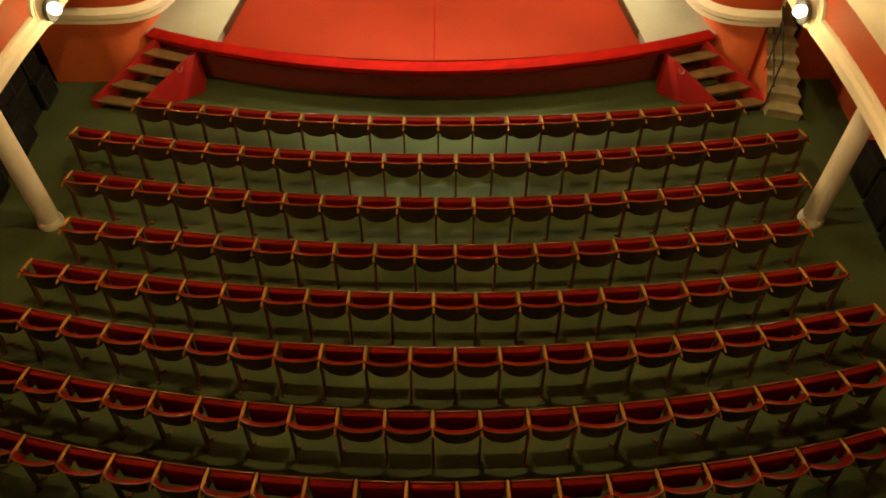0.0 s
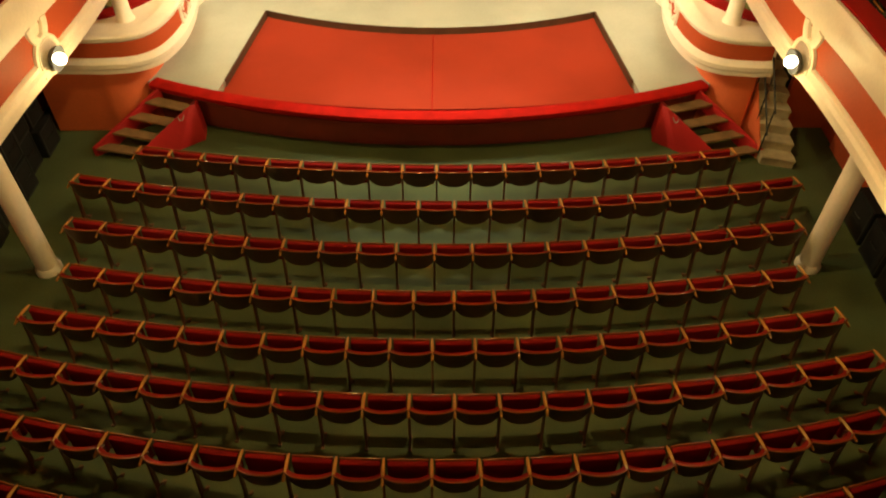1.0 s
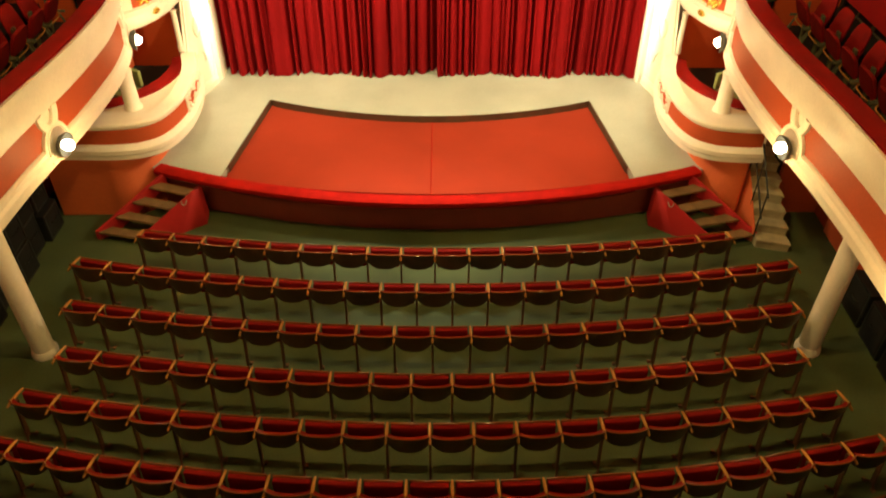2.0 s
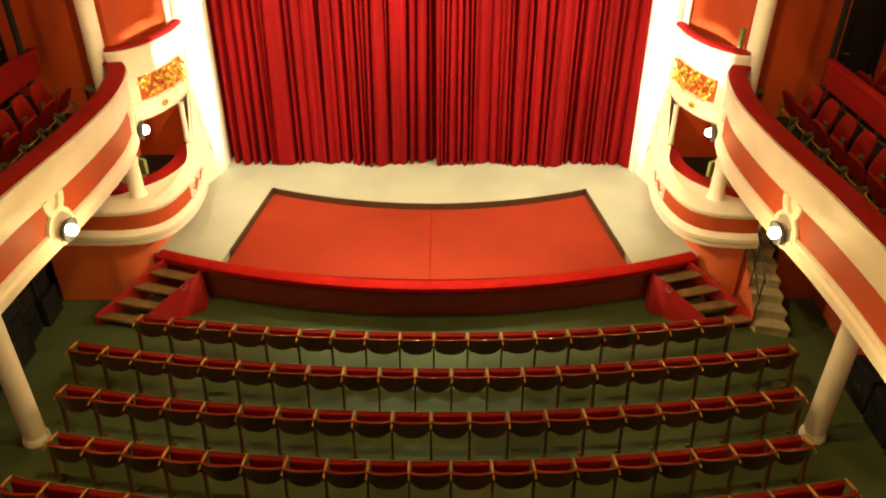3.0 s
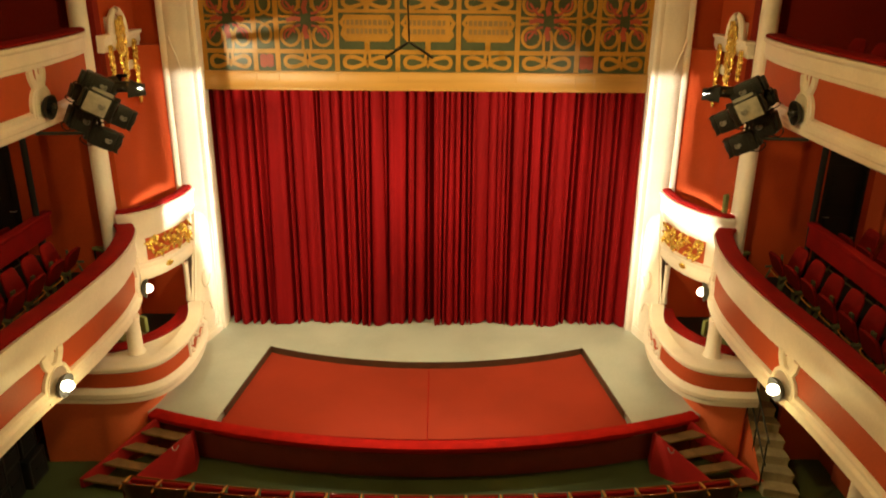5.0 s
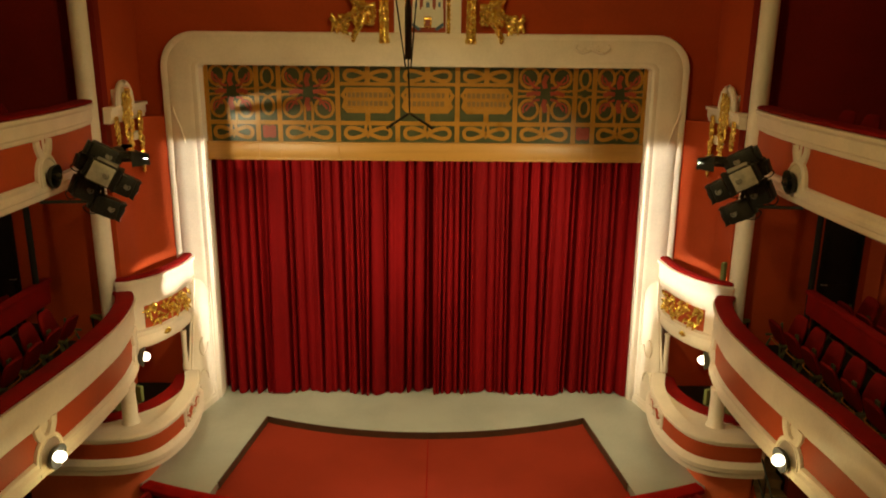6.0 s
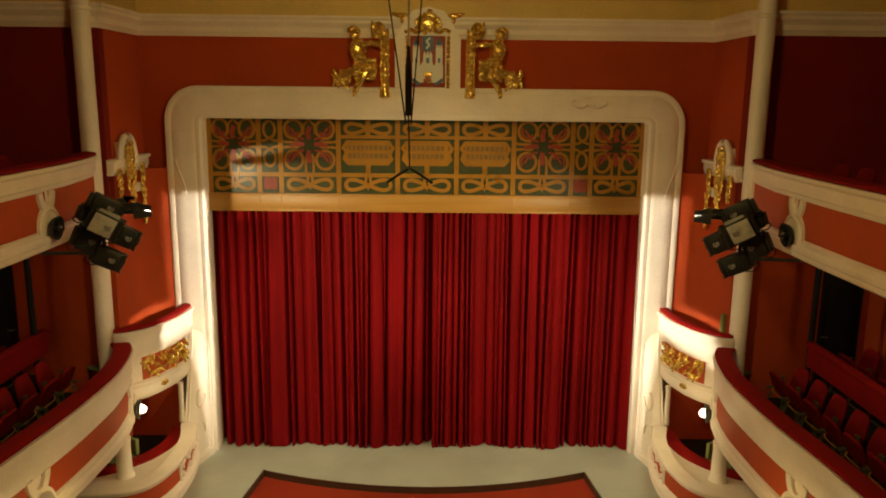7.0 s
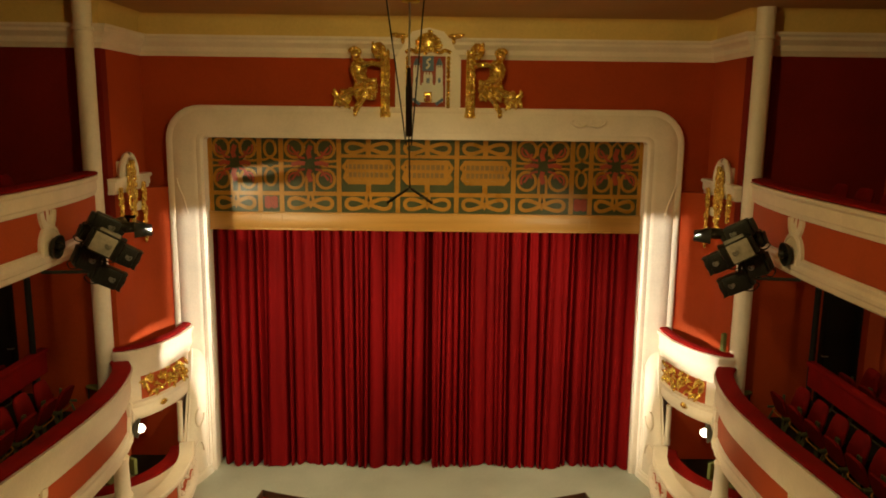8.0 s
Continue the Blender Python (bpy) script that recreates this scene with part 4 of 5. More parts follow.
for x in (-0.20, 0.20):
    part("tower_roof", rod(bmesh.new(), (x, y0 + 0.012, 8.44), (x, y0 + 0.012, 8.56), 0.065, 0.02, n=8), BLUE, shield, "blue painted tower roof")
    part("tower_window", block(bmesh.new(), (x - 0.022, y0 - 0.02, 8.14), (x + 0.022, y0 - 0.012, 8.22)), BLUE, shield, "dark blue window")
part("small_shield", block(bmesh.new(), (-0.10, y0 - 0.01, 8.34), (0.10, y1, 8.60), bevel=0.01), BLUE, shield, "blue painted small shield")
part("tower_window", block(bmesh.new(), (-0.03, y0 - 0.02, 8.13), (0.03, y0 - 0.012, 8.22)), BLUE, shield, "dark blue window")
part("white_beast", tube(bmesh.new(), curve([(-0.03, y0 - 0.014, 8.38), (0.02, y0 - 0.02, 8.44), (-0.02, y0 - 0.02, 8.50), (0.04, y0 - 0.014, 8.56)], 4), 0.018, 6), WHITE, shield, "white painted heraldic beast")
for s in (-1, 1):
    part("ribbon_end", rod(bmesh.new(), (s * 0.27, y0 - 0.01, 7.86), (s * 0.14, y0 - 0.01, 7.76), 0.028, n=8), BLUE, shield, "blue painted ribbon end")
bm = block(bmesh.new(), (-0.07, y0 - 0.03, 7.80), (0.07, y0, 7.98), bevel=0.02)
part("gate", bm, GOLD, shield, "gilt gate with a crimson inset")
part("gate_inset", block(bmesh.new(), (-0.04, y0 - 0.04, 7.82), (0.04, y0 - 0.028, 7.93)), CRIMSON, shield)
bm = bmesh.new()
for s in (-1, 1):
    for k in range(12):
        ball(bm, (s * 0.36, CY - 0.13, 7.70 + k * 0.078), 0.042, (0.9, 0.8, 1.15), n=8)
    ball(bm, (s * 0.47, CY - 0.12, 8.94), 0.07, (1.9, 0.8, 0.7), n=10)
    ball(bm, (s * 0.57, CY - 0.12, 8.965), 0.055, (1.5, 0.8, 0.6), n=10)
    ball(bm, (s * 0.45, CY - 0.12, 8.87), 0.055, (0.7, 0.8, 1.3), n=10)
    tube(bm, curve([(s * 0.40, CY - 0.13, 8.66), (s * 0.30, CY - 0.15, 8.70), (s * 0.20, CY - 0.16, 8.66), (s * 0.08, CY - 0.15, 8.70)], 4), 0.035, 8)
ball(bm, (0, CY - 0.13, 8.83), 0.175, (1.2, 0.6, 1.0), n=16)
rng = random.Random(3)
for k in range(22):
    a = rng.uniform(0, 6.28)
    rr = rng.uniform(0.03, 0.20)
    ball(bm, (rr * 1.2 * math.cos(a), CY - 0.20, 8.82 + rr * math.sin(a)), rng.uniform(0.025, 0.045), (1.2, 0.8, 0.8), n=8)
part("frame", bm, GOLD, arms, "gilt carved frame with a crown")


def supporter(s):
    """A gilt carved figure clasping a leafy post, as one plain shape."""
    bm = bmesh.new()
    y = CY - 0.19
    rng = random.Random(11)
    # post of overlapping leaves with a tuft at the top
    rod(bm, (s * 0.755, y + 0.02, 7.56), (s * 0.755, y + 0.02, 8.62), 0.085, 0.075, n=12)
    for k in range(13):
        for q in (-1, 0, 1):
            m = Matrix.Translation((s * (0.755 + q * 0.055), y - 0.05 + abs(q) * 0.03, 7.66 + k * 0.080 + rng.uniform(-0.02, 0.02)))
            ball(bm, (0, 0, 0), 0.05, (0.62, 0.6, 1.5), m, 8)
    lathe(bm, [(0.001, 0.0), (0.095, 0.0), (0.10, 0.06), (0.085, 0.11), (0.001, 0.11)], Matrix.Translation((s * 0.755, y + 0.01, 7.53)), 12)
    for k in range(12):
        m = Matrix.Translation((s * (0.76 + 0.20 * rng.random()), y - 0.03, 8.58 + 0.20 * rng.random())) @ Matrix.Rotation(s * rng.uniform(0.2, 1.3), 4, "Y")
        ball(bm, (0, 0, 0), 0.055, (0.6, 0.6, 1.7), m, 8)
    # ground of the carving
    ball(bm, (s * 1.10, y + 0.05, 8.03), 0.19, (1.15, 0.35, 0.95), n=14)
    ball(bm, (s * 1.50, y + 0.05, 7.85), 0.14, (1.15, 0.4, 0.95), n=14)
    ball(bm, (s * 1.22, y + 0.05, 8.38), 0.15, (0.95, 0.4, 1.2), n=14)
    # head with hair, trunk, arms round the post
    ball(bm, (s * 1.27, y - 0.02, 8.60), 0.095, (0.95, 1, 1.1), n=14)
    for k in range(9):
        a = rng.uniform(0.4, 2.9)
        ball(bm, (s * (1.29 + 0.09 * math.cos(a)), y - 0.01, 8.62 + 0.09 * math.sin(a)), 0.045, n=8)
    ball(bm, (s * 1.24, y, 8.36), 0.13, (1.0, 0.8, 1.25), n=14)
    ball(bm, (s * 1.18, y, 8.18), 0.125, (1.15, 0.85, 1.0), n=14)
    tube(bm, curve([(s * 1.24, y - 0.06, 8.44), (s * 1.10, y - 0.10, 8.43), (s * 0.97, y - 0.09, 8.45), (s * 0.84, y - 0.06, 8.43)], 5), 0.048, 8)
    tube(bm, curve([(s * 1.32, y - 0.06, 8.38), (s * 1.27, y - 0.13, 8.22), (s * 1.12, y - 0.13, 8.14), (s * 0.90, y - 0.08, 8.16)], 5), 0.05, 8)
    # drapery over the hips and a plume behind
    for k in range(26):
        m = Matrix.Translation((s * (0.93 + 0.36 * rng.random()), y - 0.04 * rng.random(), 7.88 + 0.22 * rng.random())) @ Matrix.Rotation(rng.uniform(-1.2, 1.2), 4, "Y")
        ball(bm, (0, 0, 0), 0.06, (0.7, 0.75, 1.5), m, 8)
    tube(bm, curve([(s * 1.08, y - 0.05, 7.98), (s * 1.14, y - 0.08, 7.86), (s * 1.22, y - 0.06, 7.74), (s * 1.29, y - 0.03, 7.62)], 5), 0.052, 8)
    ball(bm, (s * 1.28, y - 0.05, 7.59), 0.045, (1.0, 1.0, 1.3), n=8)
    tube(bm, curve([(s * 1.20, y, 8.04), (s * 1.32, y, 7.98), (s * 1.44, y, 7.94), (s * 1.54, y, 7.88)], 5), 0.075, 8)
    for k in range(20):
        m = Matrix.Translation((s * (1.40 + 0.27 * rng.random()), y - 0.03, 7.72 + 0.24 * rng.random())) @ Matrix.Rotation(s * rng.uniform(-0.2, 0.9), 4, "Y")
        ball(bm, (0, 0, 0), 0.05, (0.6, 0.6, 1.8), m, 8)
    for v in bm.verts:
        v.co += Vector(noise.noise_vector(v.co * 14)) * 0.012
    return solid("carved_figure", bm, GOLD, "gilt carved supporter figure beside the painted shield", "sculpture", group="gilt supporters")


supporter(-1)
supporter(1)

# ---- gilt drops on the walls beside the stage ----
for sx in (-1, 1):
    br = thing("wall_bracket", (sx * 5.12, 12.8, 6.2), "cream plaster wall panel with an arched top and gilt drops", "wall ornament", "wall ornaments")
    bm = bmesh.new()
    X0, X1 = sx * 5.16, sx * 5.03
    block(bm, (X0, 12.12, 6.30), (X1, 13.62, 6.44), bevel=0.01)
    block(bm, (X0, 12.12, 6.44), (sx * 5.0, 13.64, 6.50), bevel=0.01)
    block(bm, (X0, 12.12, 6.24), (sx * 5.06, 13.62, 6.30))
    block(bm, (X0, 12.95, 5.88), (X1, 13.6, 6.02), bevel=0.01)
    part("band", bm, PLASTER, br)
    bm = bmesh.new()
    pts = [(sx * 5.05, 12.74 + 0.30 * math.cos(a), 6.50 + 0.36 * math.sin(a)) for a in np.linspace(-0.3, math.pi + 0.3, 15)]
    tube(bm, pts, 0.055, 8)
    block(bm, (X0, 12.48, 6.30), (sx * 5.08, 13.0, 6.76))
    part("arch", bm, PLASTER, br)
    rng = random.Random(17)
    for y, z1, z0, w in ((12.72, 6.72, 5.72, 0.12), (13.22, 6.32, 5.30, 0.05), (12.25, 6.30, 5.90, 0.04)):
        bm = bmesh.new()
        k = 0
        z = z1
        while z > z0:
            f = (z1 - z) / (z1 - z0)
            ww = w * (0.35 + 1.2 * math.sin(math.pi * (0.15 + 0.8 * f)))
            for q in range(4 if w > 0.1 else 2):
                m = Matrix.Translation((sx * 5.0, y + rng.uniform(-ww, ww), z)) @ Euler((rng.uniform(-0.8, 0.8), 0, 0)).to_matrix().to_4x4()
                ball(bm, (0, 0, 0), 0.045, (0.7, 0.9, 1.3), m, 8)
            z -= 0.055
        part("gilt_drop", bm, GOLD, br, "gilt carved leaf drop")

# ---- spotlights hung from the upper circle ----


def spot_head(th, at, aim, length, w, plate, lit=False):
    d = Vector(aim).normalized()
    m = Matrix.Translation(at) @ d.to_track_quat("Z", "Y").to_matrix().to_4x4()
    bm = bmesh.new()
    block(bm, (-w / 2, -w / 2, -length * 0.55), (w / 2, w / 2, length * 0.25), m, bevel=0.025)
    head = part("lamp_head", bm, BLACK, th, "black spotlight housing")
    part("rear_cap", block(bmesh.new(), (-w * 0.4, -w * 0.4, -length * 0.68), (w * 0.4, w * 0.4, -length * 0.55), m, bevel=0.02), BLACK, head)
    part("front_hood", block(bmesh.new(), (-w * 0.46, -w * 0.46, length * 0.24), (w * 0.46, w * 0.46, length * 0.40), m, bevel=0.012), BLACK, head)
    for u in (-1, 1):
        part("flap", block(bmesh.new(), (-w * 0.47, u * w * 0.46 - 0.005, length * 0.30), (w * 0.47, u * w * 0.46 + 0.005, length * 0.43), m), BLACK, head)
    for k in range(4):
        part("cooling_fin", block(bmesh.new(), (-w * 0.52, -w * 0.3, -length * (0.45 - 0.13 * k)), (w * 0.52, w * 0.3, -length * (0.41 - 0.13 * k)), m), BLACK, head)
    for s in (-1, 1):
        bm = bmesh.new()
        block(bm, (s * w * 0.53, -0.02, -0.04), (s * w * 0.58, 0.02, length * 0.05), m)
        tube(bm, [m @ Vector((s * w * 0.57, 0.034 * math.cos(a), length * 0.02 + 0.034 * math.sin(a))) for a in np.linspace(0.5, 5.6, 12)], 0.010, 6)
        part("yoke", bm, GREY, head)
    if plate:
        for u in (-1, 1):
            part("side_plate", block(bmesh.new(), (u * w * 0.50, -w * 0.42, -length * 0.5), (u * w * 0.53, w * 0.42, length * 0.2), m, bevel=0.004), PLATE, head, "pale grey metal cover plate")
        part("side_plate", block(bmesh.new(), (-w * 0.42, w * 0.5, -length * 0.45), (w * 0.42, w * 0.53, length * 0.2), m, bevel=0.004), PLATE, head, "pale grey metal cover plate")
    bm = ball(bmesh.new(), (0, 0, length * 0.41), w * 0.33, (1, 1, 0.25), m, 14)
    part("lens", bm, GLASS_DARK, head, "glass lens")
    bm = bmesh.new()
    tube(bm, curve([m @ Vector((0, -w * 0.3, -length * 0.66)), m @ Vector((0.02, -w * 0.5, -length * 0.74)), m @ Vector((0.03, -w * 0.68, -length * 0.5)), m @ Vector((0.02, -w * 0.5, -length * 0.2))], 5), 0.009, 6)
    part("cable", bm, BLACK, head)
    return m


for sx in (-1, 1):
    th = thing("spotlight_cluster", (sx * 4.45, 10.1, 5.6), "cluster of black stage spotlights on a pipe below the balcony front", "spotlights", "spotlight clusters")
    bm = rod(bmesh.new(), (sx * 5.06, 9.70, 5.47), (sx * 4.36, 10.12, 5.40), 0.024)
    rod(bm, (sx * 4.40, 10.12, 5.20), (sx * 4.40, 10.12, 6.12), 0.024)
    part("pipe", bm, BLACK, th, "black steel pipe")
    heads = [((4.32, 10.20, 6.02), (-0.78, 0.40, -0.50), 0.44, 0.24, False), ((4.27, 10.0, 5.80), (-0.78, 0.25, -0.48), 0.42, 0.31, True),
             ((4.56, 10.22, 5.90), (-0.75, 0.45, -0.35), 0.32, 0.23, False), ((4.14, 10.26, 5.60), (-0.78, 0.40, -0.50), 0.38, 0.28, False),
             ((4.36, 10.20, 5.30), (-0.80, 0.40, -0.48), 0.42, 0.27, False), ((4.60, 10.12, 5.58), (-0.70, 0.45, -0.40), 0.32, 0.32, False)]
    for at, aim, ln, w, pl in heads:
        spot_head(th, (sx * at[0], at[1], at[2]), (sx * aim[0], aim[1], aim[2]), ln, w, pl)
    # small lit profile lamp in front of the cluster
    small = bmesh.new()
    key = Vector((sx * KEY[0], KEY[1], KEY[2]))
    way = Vector((-sx * 8.0, 3.1, 0)).normalized()
    side = Vector((-way.y, way.x, 0))
    m = Matrix.Translation(key - way * 0.05) @ way.to_track_quat("Z", "Y").to_matrix().to_4x4()
    lathe(small, [(0.001, -0.22), (0.055, -0.21), (0.075, -0.15), (0.075, 0.0), (0.085, 0.02), (0.075, 0.02), (0.06, -0.02), (0.001, -0.04)], m, 16)
    hd = part("lamp_head", small, BLACK, th, "small black lamp with hinged flaps")

    def leaf(quad, thick):
        bm = bmesh.new()
        lo = [bm.verts.new(q) for q in quad]
        hi = [bm.verts.new(Vector(q) + Vector(thick)) for q in quad]
        bm.faces.new(lo), bm.faces.new(hi)
        for k in range(4):
            bm.faces.new((lo[k], lo[(k + 1) % 4], hi[(k + 1) % 4], hi[k]))
        part("flap", bm, BLACK, hd, "black metal flap")

    leaf([key + way * u + side * v + Vector((0, 0, h)) for u, v, h in ((-0.02, -0.06, 0.085), (-0.02, 0.06, 0.085), (0.17, 0.10, -0.004), (0.17, -0.10, -0.004))], (0, 0, 0.006))
    # near flap in three leaves: the middle one stands further open
    low = 2.0 if sx > 0 else 1.5
    edge = lambda yy, zz: key + Vector((-sx * 8, yy, zz)) * (0.17 / 8)
    base = lambda h: key + Vector((sx * 0.02, -0.09, h))
    for quad in ([base(0.08), edge(2.96, 1.5), edge(2.96, -2.05), base(0.005)], [base(0.005), edge(low, -2.05), edge(low, -2.58), base(0.006)],
                 [base(0.006), edge(2.96, -2.58), edge(2.96, -6.0), base(-0.14)]):
        leaf(quad, (0, -0.006, 0))
    cut = Vector((-sx * 7.78, 3.22, 0)).normalized()
    leaf([key + cut * u + Vector((0, v, h)) for u, v, h in ((-0.02, 0.07, 0.08), (0.17, 0.0, 0.0), (0.17, 0.0, -0.14), (-0.02, 0.09, -0.08))], (0, 0.006, 0))
    cut = Vector((-sx * 8.2, 3.0, 0)).normalized()
    leaf([key + cut * u + Vector((0, v, h)) for u, v, h in ((0.17, -0.09, -0.108), (0.17, 0.09, -0.108), (0.02, 0.09, -0.13), (0.02, -0.09, -0.13))], (0, 0, -0.006))
    part("lit_lens", ball(bmesh.new(), (0, 0, -0.03), 0.034, (1, 1, 0.4), m, 12), PILOT, hd, "bright lit lens")
    part("arm", rod(bmesh.new(), (sx * KEY[0], KEY[1] - 0.25, KEY[2] + 0.02), (sx * 4.3, 10.4, 5.9), 0.014), BLACK, th)

    if sx < 0:
        # added lamp behind slotted plates, made only to throw the pelmet's streak and patch
        put = lambda x, z: SLIT + (Vector((x, 13.82, z)) - SLIT) * (0.15 / 3.20)
        sh = part("lamp_head", lathe(bmesh.new(), [(0.001, -0.26), (0.06, -0.25), (0.08, -0.2), (0.08, -0.02), (0.07, -0.02), (0.06, -0.05), (0.001, -0.06)], Matrix.Translation(SLIT) @ Vector((0.12, 1, 0)).to_track_quat("Z", "Y").to_matrix().to_4x4(), 16), BLACK, th, "small black lamp added for the streak on the pelmet")
        for quad in (((-5.2, 7.75), (-1.6, 7.75), (-1.6, 6.87), (-3.62, 6.53)), ((-3.55, 6.41), (-1.6, 6.67), (-1.6, 6.37), (-3.55, 6.27)), ((-5.2, 7.75), (-3.60, 6.58), (-3.58, 5.2), (-5.2, 4.3)), ((-5.2, 4.3), (-3.58, 5.25), (-1.6, 5.25), (-1.6, 4.3))):
            bm = bmesh.new()
            bm.faces.new([bm.verts.new(put(x, z)) for x, z in quad])
            bmesh.ops.solidify(bm, geom=bm.faces[:], thickness=0.002)
            part("shutter", bm, BLACK, sh, "black plate added to shape the streak on the pelmet")

# ---- hanging microphone pair ----
mic = thing("hanging_microphone", (-0.04, 6.0, 7.0), "pair of black microphones hanging on wires from the ceiling", "microphone")
bm = rod(bmesh.new(), (-0.05, 6.0, 7.42), (-0.05, 6.0, 7.82), 0.027, n=14)
rod(bm, (-0.05, 6.0, 7.82), (-0.05, 6.0, 7.96), 0.020, 0.012, n=12)
part("body", bm, TUBE_GREY, mic, "slim black preamplifier tube")
for s in (-1, 1):
    bm = rod(bmesh.new(), (-0.04 + s * 0.01, 6.0, 7.0), (-0.04 + s * 0.175, 6.0, 6.89), 0.011, n=10)
    ball(bm, (-0.04 + s * 0.178, 6.0, 6.888), 0.014, n=10)
    part("capsule", bm, BLACK, mic, "thin black microphone capsule")
bm = rod(bmesh.new(), (-0.05, 6.0, 7.42), (-0.04, 6.0, 7.0), 0.006, n=6)
for x in (-0.19, 0.06):
    rod(bm, (-0.05 + (0.02 if x > 0 else -0.02), 6.0, 7.35), (x * 1.9 + 0.02, 6.0, TOP_Z), 0.006, n=6)
part("wire", bm, BLACK, mic, "black suspension wires")
part("cable", rod(bmesh.new(), (-0.05, 6.0, 7.98), (-0.04, 6.0, TOP_Z), 0.008, n=6), PALE_CABLE, mic, "pale signal cable")
part("tag", lathe(bmesh.new(), [(0.03, 8.46), (0.07, 8.46), (0.075, 8.50), (0.03, 8.53)], Matrix.Translation((-0.04, 6.0, 0)), 14), YELLOW, mic, "yellow plastic disc")

# ---- circle: dark floor covering, seats, rail, poles ----
for sx in (-1, 1):
    for path, zf in ((CIRCLE, CIRCLE_Z), (UPPER, UPPER_Z)):
        inner = [p for p in path if p[1] > 3.2]
        bm = bmesh.new()
        skin(bm, [[(sx * (p[0] + 0.18), p[1], zf + 0.006) for p in inner], [(sx * (SIDE_X - 0.01), p[1], zf + 0.006) for p in inner]])
        solid("floor_covering", bm, BLACK_BOX, "black worn floor covering of the balcony", "floor covering", "structure")
    solid("riser", block(bmesh.new(), (sx * 6.32, 3.3, CIRCLE_Z), (sx * 7.49, END_Y - 0.01, CIRCLE_Z + 0.28)), BLACK_BOX, "black raised step of the circle", "step", "structure")
    r = thing("back_rail", (sx * 6.25, 8, CIRCLE_Z), "red padded rail panel behind the front row of the circle", "rail", "rails of the circle")
    far = 11.85 if sx < 0 else 11.52
    part("panel", block(bmesh.new(), (sx * 6.22, 3.4, 3.32), (sx * 6.30, far, 3.66), bevel=0.02), CAP, r)
    part("padded_top", block(bmesh.new(), (sx * 6.18, 3.4, 3.66), (sx * 6.34, far + 0.02, 3.74), bevel=0.03), CAP, r)
    for y in (far - 0.2, 9.4, 7.2, 5.0):
        part("post", rod(bmesh.new(), (sx * 6.28, y, CIRCLE_Z), (sx * 6.28, y, 3.4), 0.025), BLACK, r)
    for x, y in ((6.28, 11.55), (6.28, 5.2)):
        p = thing("pole", (sx * x, y, CIRCLE_Z), "thin black iron pole from circle floor to ceiling", "pole", "black poles")
        part("shaft", rod(bmesh.new(), (sx * x, y, CIRCLE_Z), (sx * x, y, 5.62), 0.05, n=14), BLACK_BOX, p)
        part("flange", lathe(bmesh.new(), [(0.09, CIRCLE_Z), (0.09, CIRCLE_Z + 0.02), (0.055, CIRCLE_Z + 0.05)], Matrix.Translation((sx * x, y, 0)), 14), BLACK, p)


def pad(bm, hw, z0, z1, thick, m, power=4.0, n=28):
    """A cushion with a rounded outline and a bulging face; it lies in the plane of m's x and z."""
    c, h = (z0 + z1) / 2, (z1 - z0) / 2

    def loop(f, y):
        out = []
        for k in range(n):
            a = 2 * math.pi * k / n
            x = math.copysign(abs(math.cos(a)) ** (2 / power), math.cos(a)) * hw * f
            z = math.copysign(abs(math.sin(a)) ** (2 / power), math.sin(a)) * h * f
            out.append(m @ Vector((x, y, c + z)))
        return out

    rows = [loop(0.001, thick * 0.5), loop(0.6, thick * 0.5), loop(0.88, thick * 0.38), loop(1.0, 0.0), loop(0.98, -thick * 0.4), loop(0.8, -thick * 0.5), loop(0.001, -thick * 0.5)]
    skin(bm, rows, close_cols=True)
    return bm


def circle_chair():
    c = thing("circle_chair", (0, 0, 0), "red upholstered tip-up chair, seat folded up, on the balcony", "chair", "chairs of the balconies")
    back = pad(bmesh.new(), 0.235, 0.40, 0.86, 0.06, Matrix.Translation((0, -0.13, 0)) @ Matrix.Rotation(radians(15), 4, "X"), 4.5)
    for v in back.verts:
        v.co.x *= 1.0 - 0.22 * max(0.0, (v.co.z - 0.45) / 0.4)
    part("backrest", back, VELVET, c)
    part("seat", pad(bmesh.new(), 0.225, -0.34, 0.03, 0.07, Matrix.Translation((0, -0.03, 0.42)) @ Matrix.Rotation(radians(158), 4, "X"), 4.5), VELVET, c)
    part("seat_edge", tube(bmesh.new(), curve([(-0.225, -0.02, 0.43), (-0.20, 0.03, 0.385), (0.0, 0.04, 0.375), (0.20, 0.03, 0.385), (0.225, -0.02, 0.43)], 5), 0.012, 6), ARM, c, "pale wooden seat edge")
    for s in (-1, 1):
        part("leg", rod(bmesh.new(), (s * 0.255, -0.18, 0.0), (s * 0.255, -0.15, 0.62), 0.022, n=8), OLIVE_IRON, c)
        part("leg", rod(bmesh.new(), (s * 0.255, 0.16, 0.0), (s * 0.255, -0.02, 0.42), 0.018, n=8), OLIVE_IRON, c)
        part("side_bar", block(bmesh.new(), (s * 0.255 - 0.014, -0.16, 0.40), (s * 0.255 + 0.014, 0.10, 0.44), bevel=0.006), OLIVE_IRON, c)
    part("cross_bar", rod(bmesh.new(), (-0.255, 0.14, 0.06), (0.255, 0.14, 0.06), 0.016, n=8), OLIVE_IRON, c)
    return c


